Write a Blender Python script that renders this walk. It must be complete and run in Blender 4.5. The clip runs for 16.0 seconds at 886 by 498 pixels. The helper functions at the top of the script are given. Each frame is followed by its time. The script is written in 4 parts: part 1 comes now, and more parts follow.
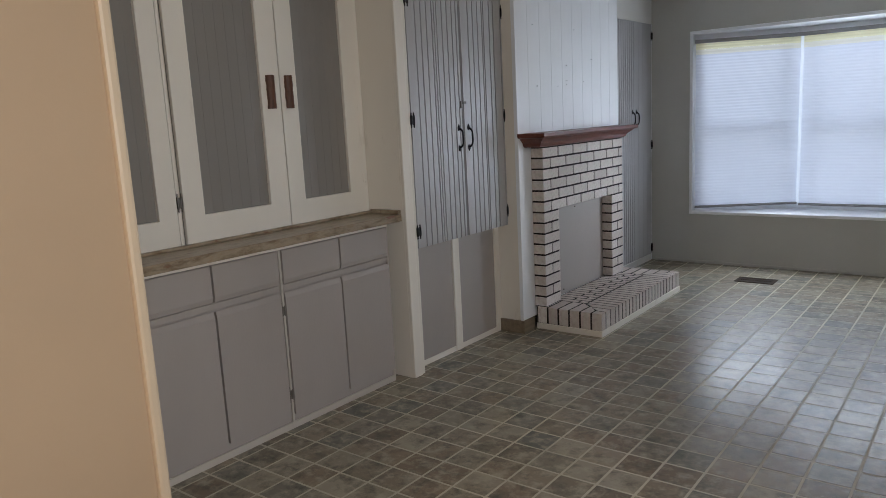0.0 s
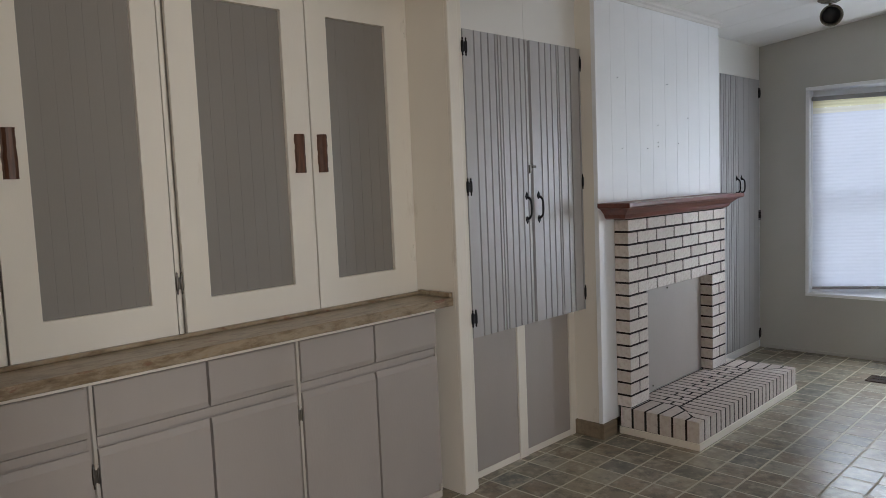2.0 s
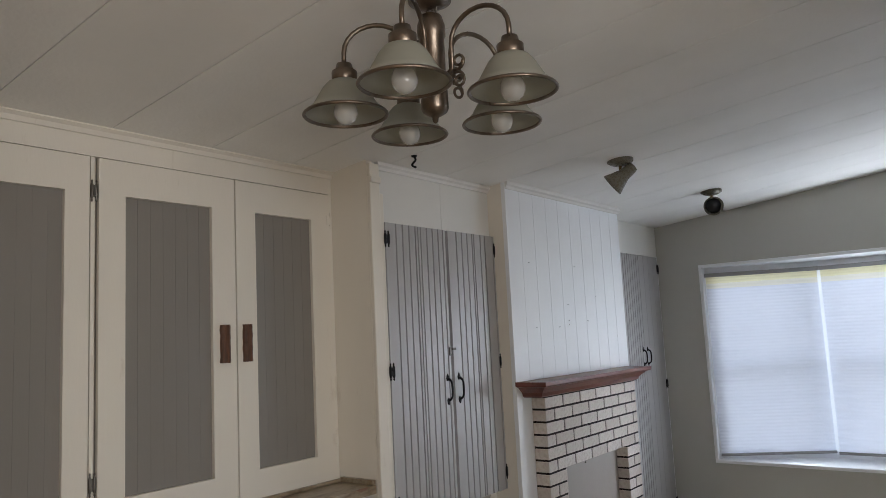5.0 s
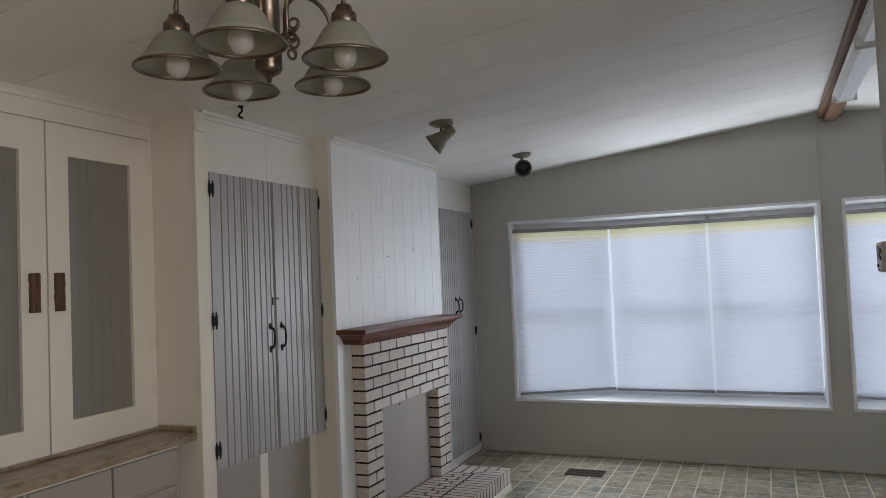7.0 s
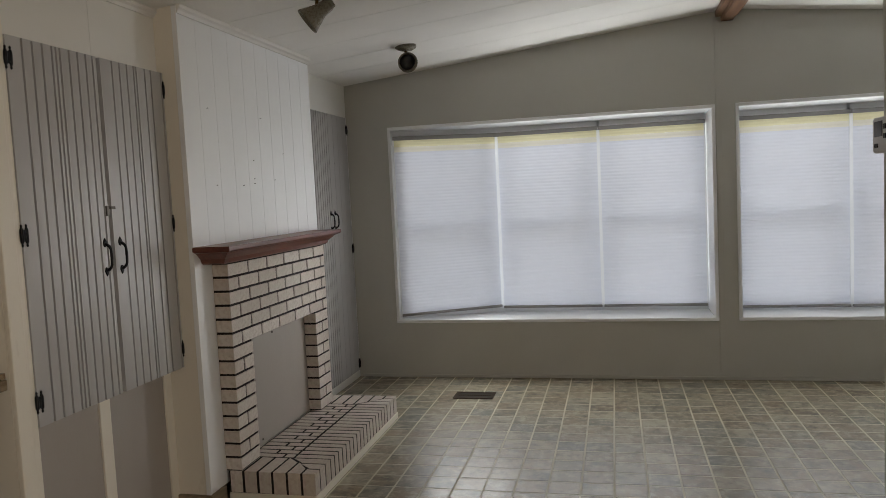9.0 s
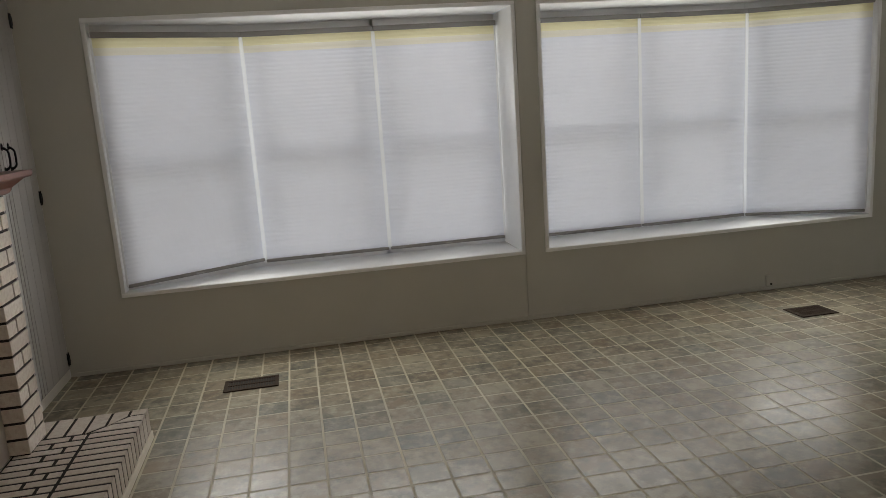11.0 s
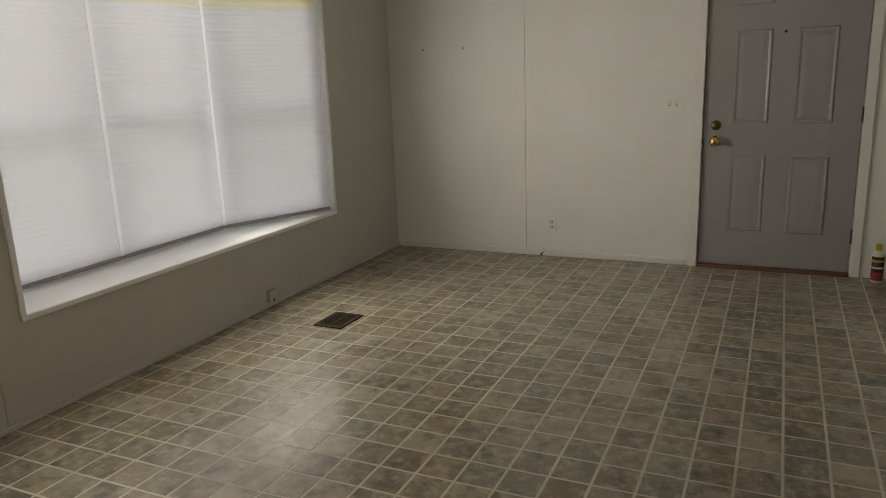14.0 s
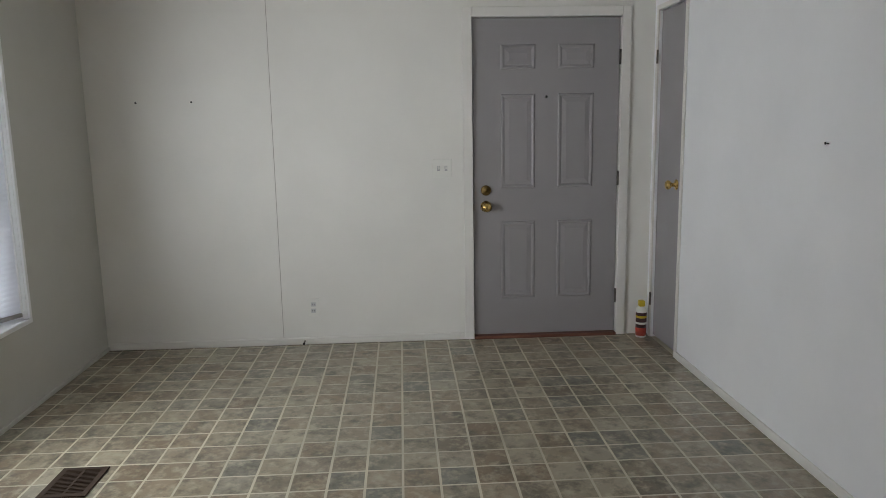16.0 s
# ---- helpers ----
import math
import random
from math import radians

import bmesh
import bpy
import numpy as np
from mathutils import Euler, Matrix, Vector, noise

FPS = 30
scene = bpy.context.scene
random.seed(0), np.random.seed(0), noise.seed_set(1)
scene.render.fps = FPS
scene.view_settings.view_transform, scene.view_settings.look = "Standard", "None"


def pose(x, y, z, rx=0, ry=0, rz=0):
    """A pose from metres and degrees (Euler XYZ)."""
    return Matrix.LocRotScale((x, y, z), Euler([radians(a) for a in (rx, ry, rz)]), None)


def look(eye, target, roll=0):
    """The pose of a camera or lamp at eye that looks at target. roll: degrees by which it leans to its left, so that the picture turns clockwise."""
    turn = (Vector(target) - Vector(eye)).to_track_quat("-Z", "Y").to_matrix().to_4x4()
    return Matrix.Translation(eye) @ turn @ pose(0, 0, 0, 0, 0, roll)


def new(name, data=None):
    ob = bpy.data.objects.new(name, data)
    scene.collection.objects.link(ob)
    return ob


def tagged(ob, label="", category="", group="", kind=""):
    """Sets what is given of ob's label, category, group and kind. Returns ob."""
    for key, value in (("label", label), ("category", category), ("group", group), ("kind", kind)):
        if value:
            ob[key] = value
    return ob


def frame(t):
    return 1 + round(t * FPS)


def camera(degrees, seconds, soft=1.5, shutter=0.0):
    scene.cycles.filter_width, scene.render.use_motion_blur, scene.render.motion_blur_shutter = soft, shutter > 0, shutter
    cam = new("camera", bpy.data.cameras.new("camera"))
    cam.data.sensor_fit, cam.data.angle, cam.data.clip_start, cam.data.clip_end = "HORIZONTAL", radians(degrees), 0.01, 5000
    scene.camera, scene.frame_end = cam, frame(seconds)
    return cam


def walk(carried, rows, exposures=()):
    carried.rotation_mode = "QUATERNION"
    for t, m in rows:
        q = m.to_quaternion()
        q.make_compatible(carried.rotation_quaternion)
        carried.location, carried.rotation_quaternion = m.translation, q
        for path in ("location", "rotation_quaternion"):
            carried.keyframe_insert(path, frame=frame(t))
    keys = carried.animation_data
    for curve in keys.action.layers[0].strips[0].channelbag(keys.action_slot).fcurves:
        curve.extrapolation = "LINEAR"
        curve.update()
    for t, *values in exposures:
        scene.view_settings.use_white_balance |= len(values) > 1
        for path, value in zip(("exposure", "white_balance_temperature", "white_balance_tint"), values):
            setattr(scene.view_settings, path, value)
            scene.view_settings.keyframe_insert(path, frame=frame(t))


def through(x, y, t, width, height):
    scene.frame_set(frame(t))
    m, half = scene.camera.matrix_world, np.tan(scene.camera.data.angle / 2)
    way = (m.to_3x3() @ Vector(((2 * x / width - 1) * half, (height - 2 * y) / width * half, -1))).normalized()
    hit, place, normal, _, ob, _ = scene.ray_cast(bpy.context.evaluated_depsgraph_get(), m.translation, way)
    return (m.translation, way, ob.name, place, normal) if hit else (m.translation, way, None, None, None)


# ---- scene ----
cam = camera(62.4, 16.0, soft=0.75)
PATH = [
    (0, (2.451, -6.225, 1.336), (1.245, -4.669, 0.985), -3.0),
    (0.5, (2.281, -5.994, 1.338), (1.143, -4.379, 1.027), -3.0),
    (1, (2.215, -5.846, 1.34), (1.036, -4.258, 1.048), -2.8),
    (1.5, (2.188, -5.72, 1.346), (0.872, -4.235, 1.098), -2.3),
    (2, (2.186, -5.658, 1.353), (0.784, -4.243, 1.176), -2.4),
    (2.5, (2.203, -5.635, 1.373), (0.772, -4.24, 1.292), -2.8),
    (3, (2.219, -5.624, 1.394), (0.784, -4.232, 1.431), -2.9),
    (3.5, (2.22, -5.637, 1.43), (0.799, -4.238, 1.581), -2.8),
    (6, (2.301, -5.844, 1.488), (1.229, -4.03, 1.705), -2.5),
    (6.5, (2.328, -5.877, 1.495), (1.366, -3.996, 1.636), -2.5),
    (7, (2.311, -5.9, 1.489), (1.464, -3.979, 1.569), -2.35),
    (7.5, (2.279, -5.89, 1.471), (1.525, -3.949, 1.503), -2.3),
    (8, (2.216, -5.823, 1.447), (1.547, -3.866, 1.431), -2.43),
    (8.5, (2.116, -5.607, 1.428), (1.544, -3.639, 1.343), -2.6),
    (9, (1.992, -5.406, 1.405), (1.526, -3.437, 1.254), -2.8),
    (9.5, (1.801, -5.158, 1.38), (1.54, -3.19, 1.137), -3.5),
    (12, (1.12, -3.736, 1.353), (1.928, -1.963, 0.903), -3.4),
    (12.5, (1.039, -3.493, 1.355), (2.095, -1.859, 0.891), -3.3),
    (13, (1.035, -3.194, 1.33), (2.36, -1.773, 0.856), -3.2),
    (13.5, (1.016, -2.959, 1.336), (2.583, -1.812, 0.856), -2.9),
    (14, (0.991, -2.74, 1.341), (2.753, -1.92, 0.87), -2.2),
    (14.5, (1.129, -2.549, 1.334), (2.977, -1.942, 0.866), -1.1),
    (15, (1.282, -2.351, 1.345), (3.185, -1.903, 0.921), -0.9),
    (15.5, (1.419, -2.054, 1.371), (3.372, -1.873, 0.981), -1.1),
    (16, (1.565, -1.839, 1.346), (3.534, -1.947, 1.01), -1.0),
]
EXPOSURE = [(0, 1.32, 5950, 10), (1, 1.42, 6050, 10), (3.5, 1.55, 6150, 10), (6, 1.32, 6150, 10), (7, 1.2, 6250, 10), (8, 1.12, 6450, 10), (9, 1.0, 7150, 10), (9.5, 0.98, 7550, 10), (12, 0.74, 7650, 10), (13, 0.77, 7800, 10), (13.5, 0.82, 8150, 10), (14, 0.98, 8400, 10), (14.5, 1.08, 8500, 10), (15, 1.12, 8600, 10), (15.5, 1.2, 8000, 10), (16, 1.44, 6800, 10)]
walk(cam, [(t, look(e, g, r)) for t, e, g, r in PATH], EXPOSURE)

# ---- world, sun, large lights ----
world = bpy.data.worlds.new("sky")
scene.world = world
world.use_nodes = True
_wn = world.node_tree.nodes
_sky = _wn.new("ShaderNodeTexSky")
_sky.sky_type = "NISHITA"
_sky.sun_disc = False
_sky.sun_elevation = radians(50)
_sky.sun_rotation = radians(200)
_wn["Background"].inputs[1].default_value = 0.1
world.node_tree.links.new(_sky.outputs[0], _wn["Background"].inputs[0])
_sun = bpy.data.lights.new("sun", "SUN")
_sun.energy, _sun.angle, _sun.color = 2.0, radians(0.5), (1, 0.95, 0.88)
new("sun", _sun).matrix_world = look((-3, -9, 14), (0, 0, 0))

_l = bpy.data.lights.new("window_daylight", "AREA")
_l.shape, _l.size, _l.size_y, _l.energy, _l.color = "RECTANGLE", 7.5, 3.0, 48, (0.84, 0.90, 1.0)
new("window_daylight", _l).matrix_world = look((2.75, 1.9, 1.6), (2.75, 0.0, 1.2))


def window_lamp(at, way, w, h, watts, spread):
    """An added fill lamp on the room side of the shades, boosting the daylight."""
    l = bpy.data.lights.new("window_fill", "AREA")
    l.shape, l.size, l.size_y, l.energy, l.color, l.spread = "RECTANGLE", w, h, watts, (0.87, 0.93, 1.0), radians(spread)
    new("window_fill", l).matrix_world = look(at, tuple(a + b for a, b in zip(at, way)))


for _x in (1.85, 3.62):
    window_lamp((_x, 0.15, 1.3), (0, -0.64, -0.77), 1.45, 0.30, 1.3, 82)       # fill down to the floor
    window_lamp((_x, 0.16, 1.1), (0, -0.47, 0.88), 1.45, 0.20, 2.0, 90)        # fill up to the ceiling
window_lamp((0.80, 0.10, 1.0), (0.24, -0.59, -0.77), 0.62, 0.22, 0.8, 80)
window_lamp((4.70, 0.10, 1.0), (-0.24, -0.59, -0.77), 0.62, 0.22, 0.7, 80)
window_lamp((2.60, 0.15, 1.15), (-0.848, -0.53, 0), 0.2, 1.2, 1.5, 56)         # fill slanting to the chimney side
window_lamp((4.05, 0.16, 1.15), (0.5, -0.866, 0), 0.45, 1.2, 3.7, 100)         # fill slanting to the door side
_l = bpy.data.lights.new("kitchen_daylight", "AREA")
_l.shape, _l.size, _l.size_y, _l.energy, _l.color = "RECTANGLE", 2.4, 1.25, 22.5, (1.0, 0.95, 0.88)
new("kitchen_daylight", _l).matrix_world = look((4.45, -6.3, 1.55), (0.0, -6.3, 1.45))
# Warm light added out of view to brighten the tan wall end
_l = bpy.data.lights.new("kitchen_fill", "AREA")
_l.shape, _l.size, _l.energy, _l.color = "DISK", 0.25, 7, (1.0, 0.66, 0.36)
new("kitchen_fill", _l).matrix_world = look((1.3, -7.2, 2.2), (1.3, -7.2, 0))


# ---- materials ----
def _mat(name):
    m = bpy.data.materials.new(name)
    m.use_nodes = True
    t = m.node_tree
    return m, t, t.nodes, t.links, t.nodes["Principled BSDF"]


def _coords(t, scale=(1, 1, 1), kind="Object"):
    c = t.nodes.new("ShaderNodeTexCoord")
    mp = t.nodes.new("ShaderNodeMapping")
    mp.inputs["Scale"].default_value = scale
    t.links.new(c.outputs[kind], mp.inputs[0])
    return mp.outputs[0]


def _noise(t, vec, scale, detail=4.0, rough=0.55):
    n = t.nodes.new("ShaderNodeTexNoise")
    n.inputs["Scale"].default_value, n.inputs["Detail"].default_value, n.inputs["Roughness"].default_value = scale, detail, rough
    t.links.new(vec, n.inputs["Vector"])
    return n.outputs["Fac"]


def _ramp(t, fac, stops):
    r = t.nodes.new("ShaderNodeValToRGB")
    e = r.color_ramp.elements
    while len(e) < len(stops):
        e.new(0.5)
    for k, (p, c) in zip(e, stops):
        k.position, k.color = p, (*c, 1)
    t.links.new(fac, r.inputs[0])
    return r.outputs[0]


def _mix(t, fac, a, b, mode="MIX"):
    m = t.nodes.new("ShaderNodeMix")
    m.data_type, m.blend_type = "RGBA", mode
    for s, v in ((m.inputs[0], fac), (m.inputs[6], a), (m.inputs[7], b)):
        if isinstance(v, (int, float)):
            s.default_value = v
        elif isinstance(v, tuple):
            s.default_value = (*v, 1)
        else:
            t.links.new(v, s)
    return m.outputs[2]


def _bump(t, p, height, strength, dist):
    b = t.nodes.new("ShaderNodeBump")
    b.inputs["Strength"].default_value, b.inputs["Distance"].default_value = strength, dist
    t.links.new(height, b.inputs["Height"])
    t.links.new(b.outputs[0], p.inputs["Normal"])


def paint(name, col, rough=0.5, vary=0.06, grain=90.0, bump=0.15, dirt=None, stretch=(1, 1, 1)):
    """Brushed or rolled paint: faint large blotches, fine roller texture, a little uneven gloss."""
    m, t, n, l, p = _mat(name)
    v = _coords(t, stretch)
    big = _noise(t, v, 2.3, 5)
    fine = _noise(t, v, grain, 3)
    lo, hi = tuple(c * (1 - vary) for c in col), tuple(min(1, c * (1 + vary)) for c in col)
    c = _ramp(t, big, [(0.3, lo), (0.7, hi)])
    if dirt:
        d = _ramp(t, _noise(t, v, 7.0, 8, 0.7), [(0.62, (0, 0, 0)), (0.85, (1, 1, 1))])
        c = _mix(t, d, c, dirt)
    l.new(c, p.inputs["Base Color"])
    l.new(_ramp(t, fine, [(0.2, (rough - 0.07,) * 3), (0.8, (rough + 0.07,) * 3)]), p.inputs["Roughness"])
    _bump(t, p, fine, bump, 0.002)
    return m


def metal(name, col, rough=0.35, metallic=1.0, wear=0.25):
    m, t, n, l, p = _mat(name)
    v = _coords(t)
    f = _noise(t, v, 60, 5)
    l.new(_ramp(t, f, [(0.3, tuple(c * (1 - wear) for c in col)), (0.75, col)]), p.inputs["Base Color"])
    l.new(_ramp(t, f, [(0.3, (rough + 0.15,) * 3), (0.8, (rough,) * 3)]), p.inputs["Roughness"])
    p.inputs["Metallic"].default_value = metallic
    return m


def wood(name, dark, light, rough=0.4, axis=1, scale=6.0):
    m, t, n, l, p = _mat(name)
    s = [scale * 6] * 3
    s[axis] = scale * 0.5
    v = _coords(t, tuple(s))
    g = _noise(t, v, 1.0, 8, 0.65)
    l.new(_ramp(t, g, [(0.25, dark), (0.75, light)]), p.inputs["Base Color"])
    p.inputs["Roughness"].default_value = rough
    _bump(t, p, g, 0.25, 0.002)
    return m


def brick_material():
    m, t, n, l, p = _mat("painted_brick")
    o = n.new("ShaderNodeObjectInfo")
    base = _ramp(t, o.outputs["Random"], [(0.0, (0.60, 0.53, 0.48)), (0.35, (0.70, 0.63, 0.57)), (0.7, (0.64, 0.58, 0.53)), (1.0, (0.76, 0.70, 0.65))])
    v = _coords(t)
    g = _noise(t, v, 45, 8, 0.7)
    c = _mix(t, _ramp(t, g, [(0.44, (0, 0, 0)), (0.70, (0.65, 0.65, 0.65))]), base, (0.46, 0.355, 0.31))
    l.new(c, p.inputs["Base Color"])
    p.inputs["Roughness"].default_value = 0.75
    _bump(t, p, _noise(t, v, 160, 6), 0.5, 0.004)
    return m


def tile_material(name, island):
    """Mottled slate-look vinyl, its tint drawn piece by piece."""
    m, t, n, l, p = _mat(name)
    if island:
        o = n.new("ShaderNodeNewGeometry").outputs["Random Per Island"]
    else:
        o = n.new("ShaderNodeObjectInfo").outputs["Random"]
    base = _ramp(t, o, [(0.0, (0.150, 0.117, 0.079)), (0.12, (0.319, 0.261, 0.184)), (0.25, (0.195, 0.163, 0.112)), (0.38, (0.358, 0.312, 0.229)), (0.5, (0.156, 0.155, 0.131)), (0.62, (0.293, 0.230, 0.155)), (0.75, (0.195, 0.143, 0.092)), (0.88, (0.332, 0.284, 0.199)), (1.0, (0.166, 0.158, 0.124))])
    geo = n.new("ShaderNodeNewGeometry").outputs["Position"]
    mp = n.new("ShaderNodeVectorMath")
    mp.operation = "MULTIPLY_ADD"
    l.new(geo, mp.inputs[0])
    mp.inputs[1].default_value = (1, 1, 1)
    sc = n.new("ShaderNodeVectorMath")
    sc.operation = "SCALE"
    sc.inputs[0].default_value = (17.0, 9.0, 40.0)
    l.new(o, sc.inputs["Scale"])
    l.new(sc.outputs[0], mp.inputs[2])
    v = mp.outputs[0]
    cloud = _noise(t, v, 19, 8, 0.66)
    c = _mix(t, _ramp(t, cloud, [(0.47, (0, 0, 0)), (0.64, (0.75, 0.75, 0.75))]), base, (0.43, 0.385, 0.28))
    dark = _noise(t, v, 11, 9, 0.70)
    c = _mix(t, _ramp(t, dark, [(0.48, (0, 0, 0)), (0.68, (0.85, 0.85, 0.85))]), c, (0.060, 0.056, 0.042))
    l.new(c, p.inputs["Base Color"])
    f = _noise(t, v, 18, 3)
    l.new(_ramp(t, f, [(0.3, (0.32,) * 3), (0.8, (0.46,) * 3)]), p.inputs["Roughness"])
    p.inputs["Specular IOR Level"].default_value = 0.45
    p.inputs["Coat Weight"].default_value = 0.5
    p.inputs["Coat Roughness"].default_value = 0.21
    p.inputs["Coat IOR"].default_value = 1.55
    _bump(t, p, cloud, 0.10, 0.002)
    return m


def counter_material():
    m, t, n, l, p = _mat("marbled_laminate")
    v = _coords(t, (2.4, 0.8, 2.4))
    g = _noise(t, v, 11.0, 9, 0.68)
    c = _ramp(t, g, [(0.25, (0.09, 0.055, 0.03)), (0.40, (0.21, 0.15, 0.09)), (0.55, (0.36, 0.29, 0.205)), (0.70, (0.29, 0.195, 0.105)), (0.82, (0.13, 0.08, 0.045))])
    w = _noise(t, v, 14.0, 6)
    c = _mix(t, _ramp(t, w, [(0.62, (0, 0, 0)), (0.68, (0.8, 0.8, 0.8))]), c, (0.20, 0.09, 0.05))
    l.new(c, p.inputs["Base Color"])
    p.inputs["Roughness"].default_value = 0.3
    return m


def shade_material(name, col, through):
    m, t, n, l, p = _mat(name)
    n.remove(p)
    out = n["Material Output"]
    v = _coords(t)
    f = _noise(t, v, 3, 3)
    c = _ramp(t, f, [(0.3, tuple(k * 0.96 for k in col)), (0.7, col)])
    d, tr, mx = n.new("ShaderNodeBsdfDiffuse"), n.new("ShaderNodeBsdfTranslucent"), n.new("ShaderNodeMixShader")
    l.new(c, d.inputs[0])
    l.new(c, tr.inputs[0])
    mx.inputs[0].default_value = through
    l.new(d.outputs[0], mx.inputs[1])
    l.new(tr.outputs[0], mx.inputs[2])
    l.new(mx.outputs[0], out.inputs[0])
    return m


def glass_material(name, rough=0.0, col=(1, 1, 1), trans=1.0):
    m, t, n, l, p = _mat(name)
    p.inputs["Base Color"].default_value = (*col, 1)
    p.inputs["Roughness"].default_value = rough
    p.inputs["Transmission Weight"].default_value = trans
    return m


M_WALL = paint("wall_paint", (0.80, 0.785, 0.74), 0.5, 0.03, 140, 0.12)
# Grey lowered to hold the shade of the backlit window wall
M_WALLN = paint("shaded_grey_paint", (0.55, 0.542, 0.497), 0.5, 0.03, 140, 0.12)
M_CEIL = paint("ceiling_paint", (0.89, 0.87, 0.835), 0.75, 0.04, 60, 0.5)
M_INSET = paint("grey_inset_paint", (0.248, 0.226, 0.205), 0.42, 0.05, 130, 0.15, None, (1, 1, 0.3))
M_CREAM = paint("cream_paint", (0.81, 0.755, 0.665), 0.42, 0.04, 120, 0.12, (0.52, 0.44, 0.34), (1, 1, 0.3))
M_PANEL = paint("white_panel_paint", (0.88, 0.885, 0.895), 0.38, 0.03, 120, 0.1)
M_STILE = paint("pale_face_frame_paint", (0.52, 0.475, 0.42), 0.45, 0.05)
M_GREY = paint("grey_cabinet_paint", (0.388, 0.347, 0.314), 0.45, 0.05, 130, 0.15, None, (1, 1, 0.3))
M_BEAD = paint("grey_beadboard_paint", (0.45, 0.437, 0.437), 0.33, 0.05, 130, 0.03, None, (1, 1, 0.3))
M_DOORGREY = paint("grey_door_paint", (0.315, 0.30, 0.305), 0.33, 0.04, 150, 0.1)
M_TRIM = paint("white_trim_paint", (0.78, 0.76, 0.72), 0.35, 0.03, 120, 0.08)
M_VINYL = paint("white_vinyl", (0.90, 0.905, 0.91), 0.35, 0.02, 120, 0.04)
M_TAN = paint("tan_wall_paint", (0.42, 0.305, 0.195), 0.55, 0.03, 120, 0.1)
M_TANTRIM = paint("pale_tan_trim_paint", (0.56, 0.45, 0.32), 0.4, 0.03, 120, 0.1)
M_BRICK = brick_material()
M_MORTAR = paint("dark_mortar", (0.022, 0.016, 0.014), 0.9, 0.25, 200, 0.6)
M_MANTEL = wood("mantel_wood", (0.09, 0.022, 0.014), (0.21, 0.065, 0.04), 0.36, 1, 5)
M_BEAM = wood("beam_wood", (0.10, 0.045, 0.022), (0.25, 0.13, 0.07), 0.5, 1, 5)
M_BARK = wood("handle_wood", (0.03, 0.012, 0.007), (0.17, 0.07, 0.034), 0.45, 2, 14)
M_THRESH = wood("threshold_wood", (0.12, 0.045, 0.03), (0.22, 0.09, 0.06), 0.5, 1, 6)
M_PLINTH = wood("plinth_wood", (0.16, 0.12, 0.075), (0.32, 0.25, 0.17), 0.5, 1, 5)
M_IRON = metal("black_iron", (0.02, 0.02, 0.022), 0.4, 0.7)
M_STEEL = metal("tarnished_hinge", (0.20, 0.18, 0.16), 0.35)
M_BRONZE = metal("brushed_bronze", (0.25, 0.20, 0.16), 0.24)
M_OLDBRASS = metal("aged_brass", (0.24, 0.16, 0.06), 0.35)
M_BRASS = metal("brass", (0.72, 0.50, 0.18), 0.18)
M_SPOT = paint("beige_enamel", (0.185, 0.168, 0.125), 0.28, 0.05, 100, 0.05)
M_SPOTIN = paint("dark_reflector", (0.03, 0.03, 0.032), 0.4, 0.05, 100, 0.05)
M_VENT = paint("brown_register", (0.05, 0.034, 0.024), 0.7, 0.15, 80, 0.1)
M_VENT.node_tree.nodes["Principled BSDF"].inputs["Specular IOR Level"].default_value = 0.12
M_BLACK = paint("black_void", (0.012, 0.011, 0.01), 0.8, 0.05)
M_PLASTIC = paint("white_plastic", (0.80, 0.79, 0.74), 0.35, 0.02, 100, 0.02)
M_GREYPL = paint("grey_plastic", (0.45, 0.45, 0.45), 0.4, 0.02, 100, 0.02)
M_THERMO = paint("light_grey_plastic", (0.56, 0.56, 0.56), 0.4, 0.02, 100, 0.02)
M_DIFF = paint("lamp_diffuser", (0.88, 0.90, 0.92), 0.3, 0.02, 100, 0.02)
M_COUNTER = counter_material()
M_TILE = tile_material("slate_vinyl_tile", False)
M_TILES = tile_material("slate_vinyl_tiles", True)
M_GROUT = paint("pale_grout", (0.53, 0.49, 0.39), 0.6, 0.18, 60, 0.1, (0.34, 0.30, 0.23))
M_GROUT.node_tree.nodes["Principled BSDF"].inputs["Specular IOR Level"].default_value = 0.2
M_SHADE = shade_material("shade_fabric", (0.86, 0.87, 0.92), 0.46)
# Clearer translucent sheet that imitates daylight in the gaps of the shades
M_STRIP = shade_material("gap_light", (0.95, 0.95, 0.95), 0.9)
# Yellow light entering above the shades, put into the fabric colour in two steps
M_BAND = shade_material("shade_top_light", (0.92, 0.86, 0.58), 0.46)
M_BANDLOW = shade_material("shade_top_light_fade", (0.90, 0.86, 0.74), 0.46)
M_RAIL = paint("shade_rail", (0.34, 0.33, 0.32), 0.4, 0.03)
M_GLASS = glass_material("window_glass")
M_FROST = glass_material("frosted_shade_glass", 0.5, (0.50, 0.50, 0.43), 0.5)
M_BULB = glass_material("bulb_glass", 0.12, (0.88, 0.88, 0.86), 0.55)
M_GROUND = paint("outside_gravel", (0.32, 0.31, 0.27), 0.9, 0.2, 30, 0.6)
M_RED = paint("red_label", (0.42, 0.05, 0.03), 0.3, 0.05)
M_YEL = paint("yellow_plastic", (0.62, 0.45, 0.03), 0.35, 0.04)
M_LABEL = paint("dark_label", (0.07, 0.03, 0.03), 0.3, 0.05)


